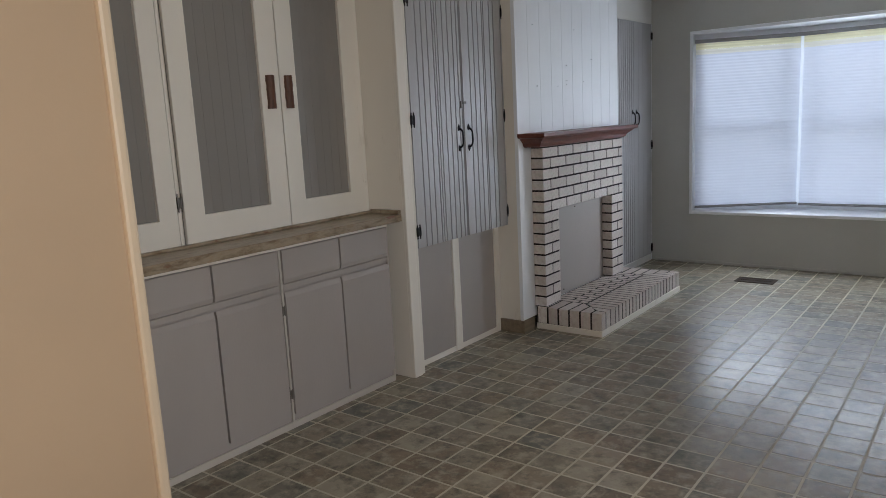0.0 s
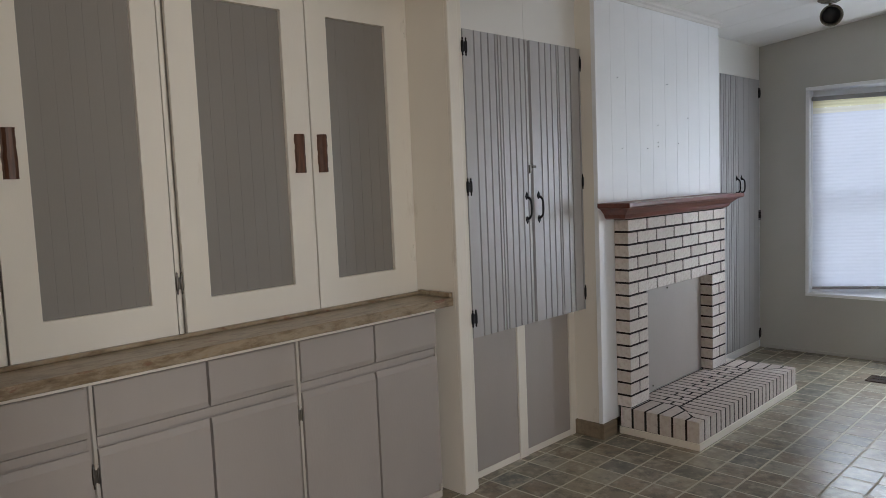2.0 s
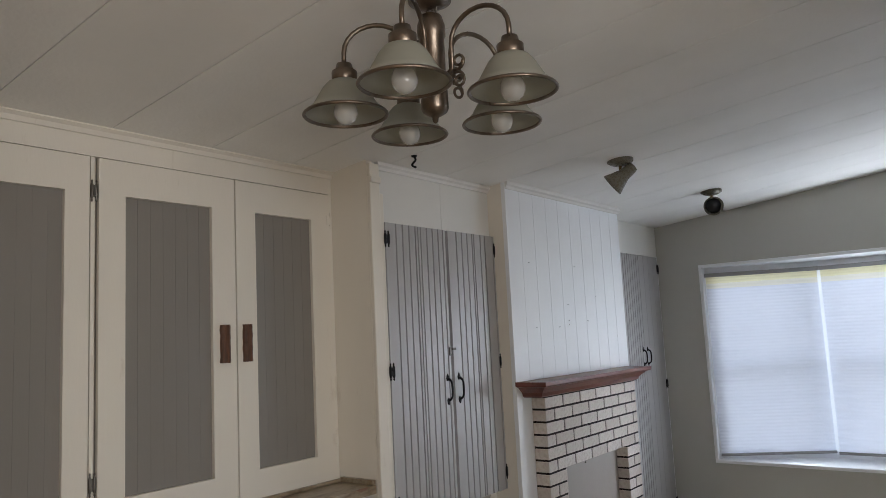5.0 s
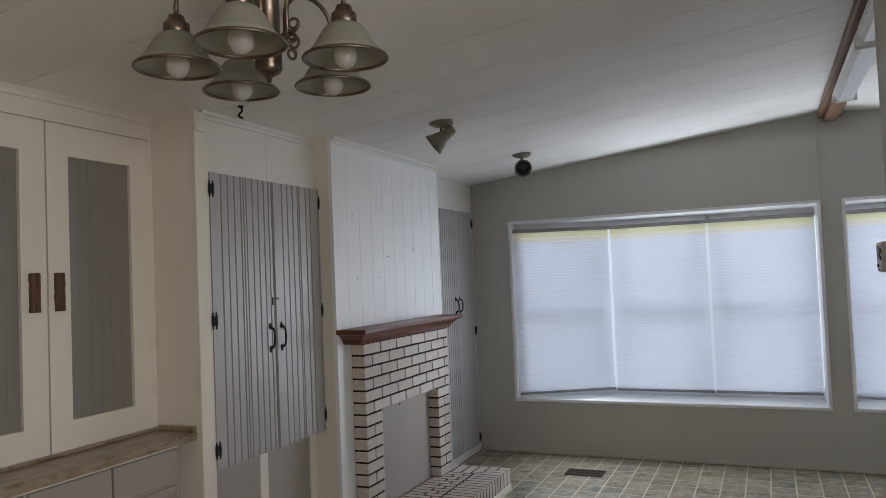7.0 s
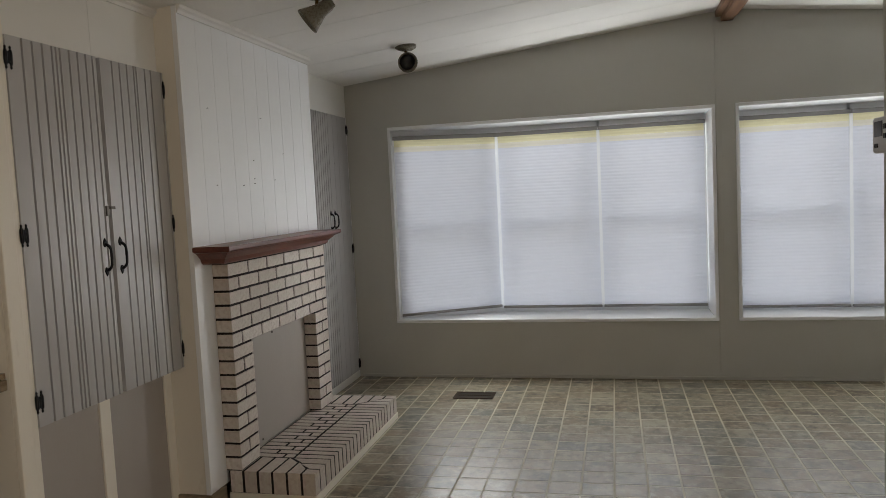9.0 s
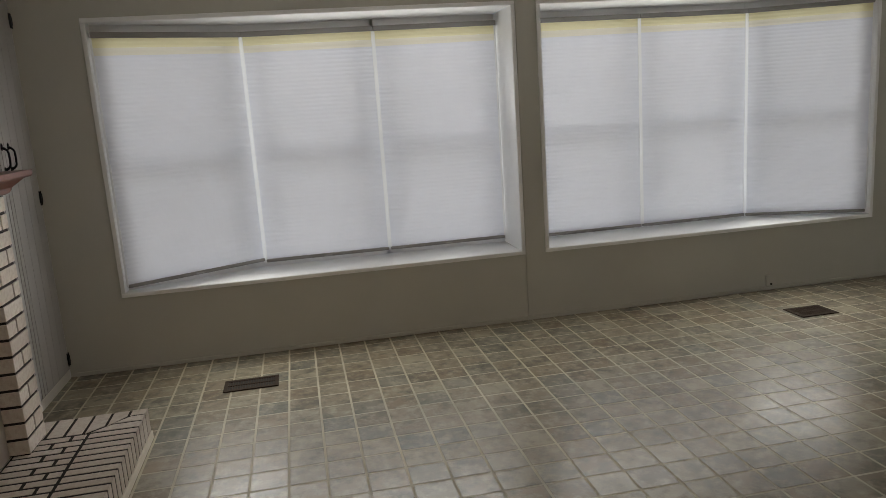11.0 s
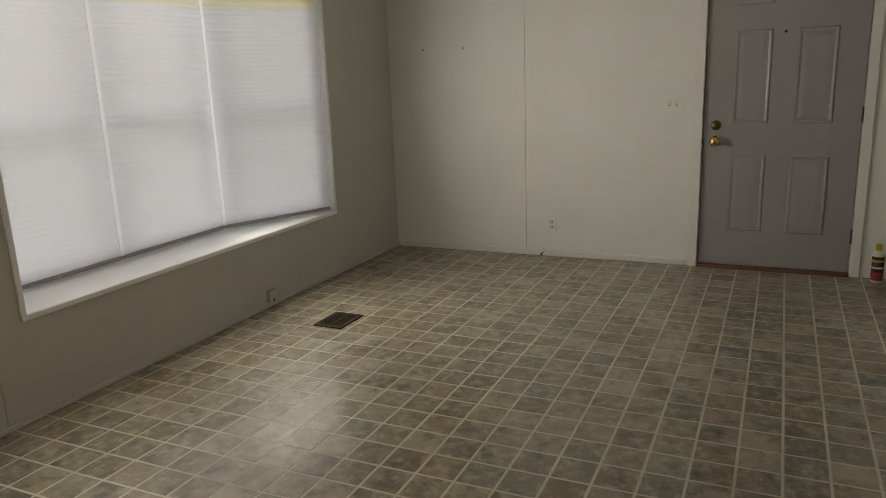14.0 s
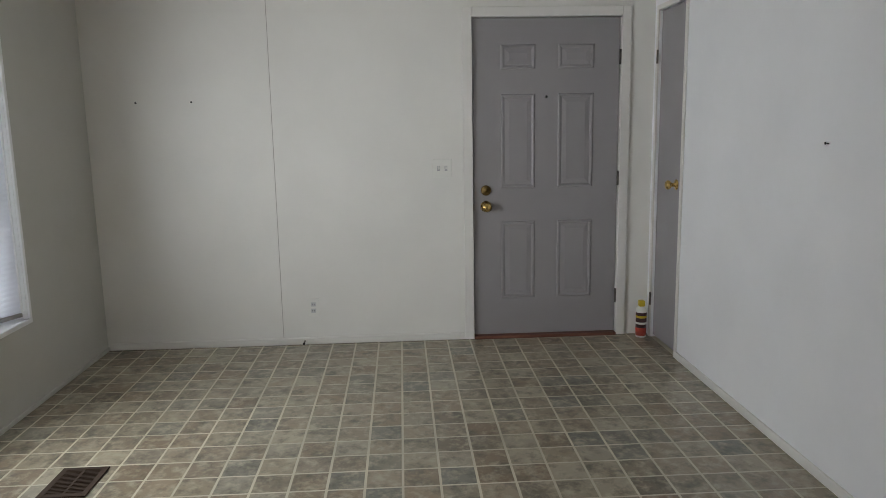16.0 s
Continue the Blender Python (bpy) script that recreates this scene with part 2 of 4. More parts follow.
# ---- building blocks ----
def bm_box(x0, y0, z0, x1, y1, z1, bevel=0.0, bm=None):
    bm = bm or bmesh.new()
    vs = [bm.verts.new(c) for c in ((x0, y0, z0), (x1, y0, z0), (x1, y1, z0), (x0, y1, z0), (x0, y0, z1), (x1, y0, z1), (x1, y1, z1), (x0, y1, z1))]
    fs = [bm.faces.new([vs[i] for i in q]) for q in ((3, 2, 1, 0), (4, 5, 6, 7), (0, 1, 5, 4), (1, 2, 6, 5), (2, 3, 7, 6), (3, 0, 4, 7))]
    if bevel:
        es = list({e for f in fs for e in f.edges})
        bmesh.ops.bevel(bm, geom=es, offset=bevel, segments=2, affect="EDGES", profile=0.5)
    return bm


def bm_lathe(profile, seg=28, bm=None, m=None):
    """Turn (radius, z) pairs about the z axis."""
    bm = bm or bmesh.new()
    rings = []
    for r, z in profile:
        ring = []
        for i in range(seg):
            a = 2 * math.pi * i / seg
            c = Vector((max(r, 1e-4) * math.cos(a), max(r, 1e-4) * math.sin(a), z))
            ring.append(bm.verts.new(m @ c if m else c))
        rings.append(ring)
    for a, b in zip(rings, rings[1:]):
        for i in range(seg):
            f = bm.faces.new((a[i], a[(i + 1) % seg], b[(i + 1) % seg], b[i]))
            f.smooth = True
    return bm


def bm_tube(points, r, seg=10, bm=None):
    """A round bar along points."""
    bm = bm or bmesh.new()
    pts = [Vector(p) for p in points]
    rings, ref = [], None
    for i, p in enumerate(pts):
        d = (pts[min(i + 1, len(pts) - 1)] - pts[max(i - 1, 0)]).normalized()
        if ref is None:
            ref = d.orthogonal().normalized()
        ref = (ref - d * ref.dot(d)).normalized()
        s = d.cross(ref)
        rr = r[i] if isinstance(r, (list, tuple)) else r
        rings.append([bm.verts.new(p + (ref * math.cos(2 * math.pi * k / seg) + s * math.sin(2 * math.pi * k / seg)) * rr) for k in range(seg)])
    for a, b in zip(rings, rings[1:]):
        for k in range(seg):
            f = bm.faces.new((a[k], a[(k + 1) % seg], b[(k + 1) % seg], b[k]))
            f.smooth = True
    bm.faces.new(rings[0][::-1])
    bm.faces.new(rings[-1])
    return bm


def bm_prism(section, y0, y1, bm=None):
    """A section of (x, z) pairs drawn out along y."""
    bm = bm or bmesh.new()
    a = [bm.verts.new((x, y0, z)) for x, z in section]
    b = [bm.verts.new((x, y1, z)) for x, z in section]
    k = len(section)
    for i in range(k):
        bm.faces.new((a[i], a[(i + 1) % k], b[(i + 1) % k], b[i]))
    bm.faces.new(a[::-1])
    bm.faces.new(b)
    bmesh.ops.recalc_face_normals(bm, faces=bm.faces)
    return bm


def mesh_of(bm, name, material):
    me = bpy.data.meshes.new(name)
    bmesh.ops.recalc_face_normals(bm, faces=bm.faces)
    bm.to_mesh(me)
    bm.free()
    me.materials.append(material)
    return me


def part(name, bm, material, parent=None, label=""):
    ob = new(name, mesh_of(bm, name, material))
    if parent is not None:
        ob.parent = parent
    if label:
        ob["label"] = label
    return ob


def thing(name, label, category, kind="", group="", at=None):
    return tagged(new(name) if at is None else _placed(new(name), at), label, category, group, kind)


def _placed(ob, m):
    ob.matrix_world = m
    return ob


def structure(name, bm, material, label, category):
    return tagged(part(name, bm, material), label, category, kind="structure")


def bm_beads(y0, y1, z0, z1, x, depth, pitch, groove=0.006, deep=0.006, bm=None, cuts=None):
    """A board facing +x with upright grooves."""
    bm = bm or bmesh.new()
    prof = [(y0, x - depth), (y0, x)]
    n = max(1, round((y1 - y0) / pitch))
    w = (y1 - y0) / n
    for c in ([y0 + (y1 - y0) * f for f in cuts] if cuts else [y0 + w * i for i in range(1, n)]):
        prof += [(c - groove / 2, x), (c - groove * 0.42, x - deep), (c + groove * 0.42, x - deep), (c + groove / 2, x)]
    prof += [(y1, x), (y1, x - depth)]
    a = [bm.verts.new((px, py, z0)) for py, px in prof]
    b = [bm.verts.new((px, py, z1)) for py, px in prof]
    k = len(prof)
    for i in range(k):
        bm.faces.new((a[i], a[(i + 1) % k], b[(i + 1) % k], b[i]))
    bm.faces.new(a[::-1])
    bm.faces.new(b)
    return bm


# ---- plan ----
WEST, EAST, RIDGE = -0.75, 6.04, 2.775
SOUTH = -3.385                      # face of the inner wall that carries the closet
NSX = 2.644                         # face of the short wall beside the dining end
CUT = -5.42                         # line of the opening to the kitchen
Z0, SLOPE = 2.272, 0.107


def ceil_z(x):
    return Z0 + SLOPE * x if x < RIDGE else Z0 + SLOPE * (2 * RIDGE - x)


WZ0, WZ1 = 0.447, 1.908
W1, W2 = (0.345, 2.664), (2.843, 5.139)
DEEP = 0.32

# floor slab under the tiles
floor = structure("floor", bm_box(-0.9, -8.6, -0.12, EAST + 0.2, 0.02, -0.0006), M_GROUT, "pale-jointed vinyl sheet floor with a slate tile pattern", "floor")

# window wall, built round the two openings
wn = new("wall_north")
tagged(wn, "panelled wall below and around the bow windows, light grey darkened for shade", "wall", kind="structure")


def gable(x0, x1, z0, y0=0.0, y1=0.12):
    """A wall piece facing -y whose top follows the roof."""
    bm = bmesh.new()
    xs = [x0] + ([RIDGE] if x0 < RIDGE < x1 else []) + [x1]
    f = [bm.verts.new((x, y0, z0)) for x in (xs[0], xs[-1])] + [bm.verts.new((x, y0, ceil_z(x) + 0.02)) for x in xs[::-1]]
    b = [bm.verts.new((v.co.x, y1, v.co.z)) for v in f]
    k = len(f)
    bm.faces.new(f)
    bm.faces.new(b[::-1])
    for i in range(k):
        bm.faces.new((f[i], b[i], b[(i + 1) % k], f[(i + 1) % k]))
    return bm


E1 = 0.021
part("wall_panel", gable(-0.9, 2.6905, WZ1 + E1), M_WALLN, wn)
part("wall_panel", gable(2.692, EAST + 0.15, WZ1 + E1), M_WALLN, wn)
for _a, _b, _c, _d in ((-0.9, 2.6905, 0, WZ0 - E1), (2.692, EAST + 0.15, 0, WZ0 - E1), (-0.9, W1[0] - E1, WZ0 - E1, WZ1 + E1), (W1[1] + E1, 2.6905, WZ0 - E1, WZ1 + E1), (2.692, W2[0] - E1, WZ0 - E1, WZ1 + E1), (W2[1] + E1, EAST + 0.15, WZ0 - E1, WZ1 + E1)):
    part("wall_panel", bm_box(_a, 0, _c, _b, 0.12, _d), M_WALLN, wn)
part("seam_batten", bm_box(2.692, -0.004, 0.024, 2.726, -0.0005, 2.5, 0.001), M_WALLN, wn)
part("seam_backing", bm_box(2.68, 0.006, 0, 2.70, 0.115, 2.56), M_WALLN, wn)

# east wall round the entrance door
we = tagged(new("wall_east"), "off-white panelled wall with the entrance door", "wall", kind="structure")
DY0, DY1, DZ = -3.18, -2.276, 1.968
for _a, _b, _c, _d in ((-1.074, 0.0, 0, 2.4), (DY1, -1.078, 0, 2.4), (DY0, DY1, DZ, 2.4), (-3.6, DY0, 0, 2.4)):
    part("wall_panel", bm_box(EAST, _a, _c, EAST + 0.12, _b, _d), M_WALL, we)
# Backing coloured grey to deepen the shade in the open seam
part("seam_backing", bm_box(EAST + 0.007, -1.085, 0, EAST + 0.11, -1.067, 2.39), M_GREY, we)

# inner walls
CX0, CX1, CZ = 5.54, 5.955, 1.985
ws = tagged(new("wall_south"), "white inner wall with a narrow closet door", "wall", kind="structure")
for _a, _b, _c, _d in ((NSX + 0.1, CX0, 0, 2.57), (CX1, EAST, 0, 2.57), (CX0, CX1, CZ, 2.57)):
    part("wall_panel", bm_box(_a, SOUTH - 0.1, _c, _b, SOUTH, _d), M_PANEL, ws)
# Takes the window wall's darkened grey, its shade put into the colour
structure("wall_short", bm_box(NSX, -4.25, 0, NSX + 0.1, SOUTH, 2.6), M_WALLN, "short wall with thermostat and hook, light grey darkened for shade", "wall")
STUBX = 1.0
structure("wall_opening", bm_box(-0.75, CUT - 0.62, 0, STUBX, CUT - 0.001, 2.42), M_TAN, "tan painted wall end beside the kitchen opening", "wall")
structure("trim_opening", bm_box(STUBX - 0.022, CUT - 0.014, 0, STUBX + 0.012, CUT + 0.014, 2.42, 0.008), M_TANTRIM, "rounded painted edge trim of the opening", "trim")
structure("wall_west", bm_box(-0.87, -8.5, 0, -0.75, 0, 2.4), M_WALL, "plain painted outer wall", "wall")
structure("wall_kitchen", bm_box(-0.87, -8.62, 0, 4.5, -8.5, 2.9), M_TAN, "plain tan kitchen wall", "wall")
structure("wall_closet_back", bm_box(NSX, -4.35, 0, 6.16, -4.25, 2.6), M_WALL, "plain wall between kitchen and closet", "wall")
structure("wall_closet_side", bm_box(6.04, -4.25, 0, 6.16, -3.6, 2.5), M_WALL, "plain closet side wall", "wall")
wk_ = tagged(new("wall_kitchen_window"), "plain kitchen wall with a wide window opening", "wall", kind="structure")
for _a, _b, _c, _d in ((-8.5, -7.5, 0, 2.6), (-5.1, -4.35, 0, 2.6), (-7.5, -5.1, 0, 0.92), (-7.5, -5.1, 2.18, 2.6)):
    part("wall_panel", bm_box(4.4, _a, _c, 4.5, _b, _d), M_TAN, wk_)

# ceiling: planks with open joints over a backing, both slopes
bm = bmesh.new()
_y = -8.49
while _y < 0.0:
    _e = min(_y + 0.4, 0.0)
    for xa, xb in ((-0.75, RIDGE), (RIDGE, EAST + 0.1)):
        za, zb = (Z0 + SLOPE * xa, Z0 + SLOPE * xb) if xb == RIDGE else (ceil_z(xa), ceil_z(xb))
        q = [bm.verts.new(c) for c in ((xa, _y + 0.002, za), (xb, _y + 0.002, zb), (xb, _e - 0.002, zb), (xa, _e - 0.002, za))]
        u = [bm.verts.new(v.co + Vector((0, 0, 0.024))) for v in q]
        bm.faces.new(q[::-1])
        bm.faces.new(u)
        for i in range(4):
            bm.faces.new((q[i], q[(i + 1) % 4], u[(i + 1) % 4], u[i]))
    for xa, xb in ((-0.85, RIDGE), (RIDGE, EAST + 0.2)):
        za, zb = ceil_z(xa) + 0.018, ceil_z(xb) + 0.018
        q = [bm.verts.new(c) for c in ((xa, _y, za), (xb, _y, zb), (xb, _e, zb), (xa, _e, za))]
        u = [bm.verts.new(v.co + Vector((0, 0, 0.1))) for v in q]
        bm.faces.new(q[::-1])
        bm.faces.new(u)
        for i in range(4):
            bm.faces.new((q[i], q[(i + 1) % 4], u[(i + 1) % 4], u[i]))
    _y = round(_y + 0.4, 3)
structure("ceiling", bm, M_CEIL, "white textured ceiling boards on two slopes with open joints", "ceiling")

# outside ground
structure("ground", bm_box(-400, 0.8, -0.7, 400, 800, -0.6), M_GROUND, "pale gravel yard outside the windows", "ground")

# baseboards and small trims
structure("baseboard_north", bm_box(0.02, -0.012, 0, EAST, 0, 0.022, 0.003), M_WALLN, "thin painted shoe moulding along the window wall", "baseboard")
structure("baseboard_east", bm_box(EAST - 0.016, -2.21, 0, EAST, -0.012, 0.045, 0.006), M_TRIM, "white painted baseboard", "baseboard")
structure("baseboard_south", bm_box(NSX, SOUTH, 0, CX0 - 0.03, SOUTH + 0.012, 0.042, 0.004), M_TRIM, "white painted baseboard", "baseboard")


# ---- bow windows ----
def window_panels(win, pts):
    """Frame, meeting rail, panes and pull-down shade for each straight part of the bow."""
    z0, z1 = WZ0, WZ1
    for k, ((xa, ya), (xb, yb)) in enumerate(zip(pts, pts[1:])):
        w = math.hypot(xb - xa, yb - ya)
        m = pose((xa + xb) / 2, (ya + yb) / 2, 0, 0, 0, math.degrees(math.atan2(yb - ya, xb - xa)))
        h, zm = w / 2, z0 + (z1 - z0) * 0.47
        bars = [(-h + 0.05, 0.052, z0 + 0.06, -h + 0.075, 0.118, z1 - 0.06), (h - 0.075, 0.052, z0 + 0.06, h - 0.05, 0.118, z1 - 0.06), (-h - 0.01, 0.05, z0, h + 0.01, 0.12, z0 + 0.06), (-h - 0.01, 0.05, z1 - 0.06, h + 0.01, 0.12, z1), (-h + 0.075, 0.085, zm - 0.018, h - 0.075, 0.115, zm + 0.018)]
        for nm, b in zip(("frame_stile", "frame_stile", "frame_rail", "frame_rail", "meeting_rail"), bars):
            o = part(nm, bm_box(*b), M_VINYL, win)
            o.matrix_basis = m
        for za, zb in ((z0 + 0.06, zm - 0.018), (zm + 0.018, z1 - 0.06)):
            o = part("pane", bm_box(-h + 0.075, 0.098, za, h - 0.075, 0.102, zb), M_GLASS, win)
            o.matrix_basis = m
            o.visible_shadow = False
    # Strips fill the open gaps and take the place of the light through them
    for (x, y), s in ((pts[0], 1), (pts[-1], -1)):
        part("edge_light_strip", bm_box(x + s * 0.006 - 0.006, y - 0.007, z0 + 0.03, x + s * 0.006 + 0.006, y - 0.004, z1 - 0.075), M_STRIP, win, "translucent strip standing in for the bright gap beside the shade")
    for x, y in pts[1:-1]:
        part("gap_light_strip", bm_box(x - 0.0115, y - 0.006, z0 + 0.03, x + 0.0115, y - 0.003, z1 - 0.075), M_STRIP, win, "translucent strip standing in for daylight between the shades")


def cellular_shade(xa, ya, xb, yb, lift, tip=0.0):
    """A pleated shade hung in front of one part of the bow window."""
    w = math.hypot(xb - xa, yb - ya) - 0.014
    h, z0, z1 = w / 2, WZ0 + 0.012 + lift, WZ1 - 0.045
    sh = tagged(_placed(new("cellular_shade"), pose((xa + xb) / 2, (ya + yb) / 2, 0, 0, 0, math.degrees(math.atan2(yb - ya, xb - xa)))), "white cellular shade lowered over a window part", "window shade", "window shades")
    zt = z1 - 0.03
    # The two upper pieces carry the yellow top light in their colour
    for nm, za, zb, mat in (("fabric", z0 + 0.014, zt - 0.09, M_SHADE), ("top_light_fade", zt - 0.09, zt - 0.05, M_BANDLOW), ("top_light", zt - 0.05, zt + 0.008, M_BAND)):
        n = max(2, round((zb - za) / 0.0125))
        bm = bmesh.new()
        for i in range(n + 1):
            z = za + (zb - za) * i / n
            y = 0.0018 if i % 2 else 0.0
            dz = tip * (1 - i / n) if nm == "fabric" else 0.0
            y -= 0.0015 if nm == "top_light" else 0.0
            bm.verts.new((-h, y, z - dz / 2))
            bm.verts.new((h, y, z + dz / 2))
        bm.verts.ensure_lookup_table()
        for i in range(n):
            bm.faces.new([bm.verts[j] for j in (2 * i, 2 * i + 1, 2 * i + 3, 2 * i + 2)])
        part(nm, bm, mat, sh, "pale yellow light painted along the shade's top" if nm == "top_light" else "")
    part("headrail", bm_box(-h - 0.006, -0.02, z1 - 0.03, h + 0.006, 0.03, z1, 0.004), M_RAIL, sh, "grey head rail")
    bm = bm_box(-h, -0.011, z0, h, 0.018, z0 + 0.02, 0.004)
    for v in bm.verts:
        v.co.z += tip * v.co.x / w
    part("bottom_rail", bm, M_RAIL, sh, "grey bottom rail")
    part("pull_tab", bm_box(-0.022, -0.018, z0 + 0.003, 0.022, -0.0115, z0 + 0.013, 0.002), M_GREYPL, sh, "small grey pull tab")
    return sh


PTS1 = [(W1[0] + 0.005, 0.02), (1.107, DEEP), (1.887, DEEP), (W1[1] - 0.005, DEEP)]
PTS2 = [(W2[0] + 0.005, DEEP), (3.631, DEEP), (4.411, DEEP), (W2[1] - 0.005, 0.02)]
for _name, _pts, _w in (("window_1", PTS1, W1), ("window_2", PTS2, W2)):
    _win = tagged(new(_name), "white three-part bow window behind closed shades", "window", kind="structure")
    _ring = [(_w[0], 0.0)] + [(p[0], p[1] + 0.14) for p in _pts] + [(_w[1], 0.0)]
    for _nm, _za, _zb in (("window_sill", WZ0 - 0.02, WZ0), ("window_head", WZ1, WZ1 + 0.02)):
        bm = bmesh.new()
        _a = [bm.verts.new((x, y, _za)) for x, y in _ring]
        _b = [bm.verts.new((x, y, _zb)) for x, y in _ring]
        bm.faces.new(_a[::-1])
        bm.faces.new(_b)
        for i in range(len(_ring)):
            j = (i + 1) % len(_ring)
            bm.faces.new((_a[i], _a[j], _b[j], _b[i]))
        part(_nm, bm, M_VINYL, _win)
    for _x, _s, _d in ((_w[0], -1, _pts[0][1]), (_w[1], 1, _pts[-1][1])):
        part("window_jamb", bm_box(min(_x, _x + _s * 0.02), 0.0, WZ0, max(_x, _x + _s * 0.02), _d + 0.14, WZ1), M_VINYL, _win)
        part("window_trim", bm_box(min(_x, _x + _s * 0.024), -0.012, WZ0, max(_x, _x + _s * 0.024), -0.0005, WZ1, 0.003), M_VINYL, _win)
    part("window_trim", bm_box(_w[0] - 0.024, -0.012, WZ0 - 0.024, _w[1] + 0.024, -0.0005, WZ0 - 0.0005, 0.003), M_VINYL, _win)
    part("window_trim", bm_box(_w[0] - 0.024, -0.012, WZ1 + 0.0005, _w[1] + 0.024, -0.0005, WZ1 + 0.024, 0.003), M_VINYL, _win)
    window_panels(_win, _pts)
    for _k, (_p, _q) in enumerate(zip(_pts, _pts[1:])):
        _lift = 0.02 if _name == "window_1" else 0.0
        cellular_shade(*_p, *_q, _lift, 0.02 if (_name, _k) == ("window_1", 0) else 0.0)


# ---- doors ----
def six_panel_door():
    d = tagged(new("door_1"), "closed grey six-panel entrance door with brass knob and deadbolt", "door", kind="structure")
    x = EAST + 0.012
    part("door_leaf", bm_box(x, DY0 + 0.004, 0.022, x + 0.044, DY1 - 0.004, DZ - 0.004, 0.002), M_DOORGREY, d)
    for ya, yb in ((-2.716 + 0.055, -2.45), (-3.02, -2.80)):
        for za, zb in ((0.255, 0.745), (0.95, 1.52), (1.665, 1.81)):
            o = part("panel", bm_frustum(x, ya, za, yb, zb), M_DOORGREY, d)
    for ya, yb, za, zb in ((DY1 + 0.001, DY1 + 0.058, 0, DZ + 0.058), (DY0 - 0.058, DY0 - 0.001, 0, DZ + 0.058), (DY0 - 0.001, DY1 + 0.001, DZ + 0.001, DZ + 0.058)):
        part("door_casing", bm_box(EAST - 0.016, ya, za, EAST - 0.0005, yb, zb, 0.004), M_TRIM, d)
    part("threshold", bm_box(EAST - 0.03, DY0, 0, EAST + 0.1, DY1, 0.02, 0.005), M_THRESH, d, "worn brown wooden threshold")
    for z, r in ((0.84, 0.03), (0.94, 0.027)):
        m = pose(x, -2.356, z, 0, -90, 0)
        pr = [(0.034, 0), (0.034, 0.006), (0.014, 0.01), (0.013, 0.03), (0.026, 0.042), (0.03, 0.055), (0.02, 0.068), (0, 0.07)] if z < 0.9 else [(0.031, 0), (0.031, 0.012), (0.024, 0.017), (0.008, 0.018), (0.007, 0.028), (0, 0.029)]
        part("door_knob" if z < 0.9 else "deadbolt", bm_lathe(pr, 24, None, m), M_BRASS if z < 0.9 else M_OLDBRASS, d, "polished brass knob" if z < 0.9 else "brass deadbolt rose")
    part("peephole", bm_lathe([(0.008, 0), (0.007, 0.003), (0, 0.004)], 14, None, pose(x, -2.729, 1.50, 0, -90, 0)), M_BLACK, d)
    for z in (0.255, 1.0, 1.73):
        part("hinge", bm_tube([(EAST - 0.003, DY0 + 0.004, z - 0.045), (EAST - 0.003, DY0 + 0.004, z + 0.045)], 0.007), M_STEEL, d, "tarnished hinge")
    part("strike", bm_box(EAST - 0.004, DY1 - 0.004, 0.82, EAST + 0.011, DY1 + 0.004, 0.86), M_STEEL, d)
    part("outer_face", bm_box(EAST + 0.1, DY0, 0, EAST + 0.12, DY1, DZ), M_DOORGREY, d)


def bm_frustum(x, y0, z0, y1, z1, b=0.022, g=0.006):
    """A raised field in a sunk moulding, on a face that looks to -x."""
    bm = bmesh.new()
    # ridge moulding standing proud of the leaf, then the field
    rings = []
    for off, out in ((0.0, 0.0), (0.007, 0.0065), (0.013, 0.0065), (0.024, 0.0016), (0.052, 0.0055)):
        rings.append([bm.verts.new((x - out, yy, zz)) for yy, zz in ((y0 + off, z0 + off), (y1 - off, z0 + off), (y1 - off, z1 - off), (y0 + off, z1 - off))])
    for a, c in zip(rings, rings[1:]):
        for i in range(4):
            bm.faces.new((a[i], a[(i + 1) % 4], c[(i + 1) % 4], c[i]))
    bm.faces.new(rings[-1])
    return bm


six_panel_door()


def closet_door():
    d = tagged(new("door_2"), "narrow flat grey closet door with brass knob", "door", kind="structure")
    y = SOUTH - 0.012
    part("door_leaf", bm_box(CX0 + 0.004, y - 0.035, 0.018, CX1 - 0.004, y, CZ - 0.006, 0.002), M_DOORGREY, d)
    for xa, xb, za, zb in ((CX0 - 0.03, CX0 - 0.001, 0, CZ + 0.03), (CX1 + 0.001, CX1 + 0.03, 0, CZ + 0.03), (CX0 - 0.001, CX1 + 0.001, CZ + 0.001, CZ + 0.03)):
        part("door_casing", bm_box(xa, SOUTH + 0.0005, za, xb, SOUTH + 0.011, zb, 0.003), M_TRIM, d)
    part("door_knob", bm_lathe([(0.03, 0), (0.03, 0.005), (0.012, 0.01), (0.011, 0.028), (0.024, 0.04), (0.027, 0.052), (0.018, 0.063), (0, 0.065)], 24, None, pose(5.64, y, 0.985, -90, 0, 0)), M_BRASS, d, "brass knob")
    for z in (0.25, 1.72):
        part("hinge", bm_tube([(CX1 - 0.004, SOUTH + 0.012, z - 0.04), (CX1 - 0.004, SOUTH + 0.012, z + 0.04)], 0.006), M_STEEL, d)


closet_door()


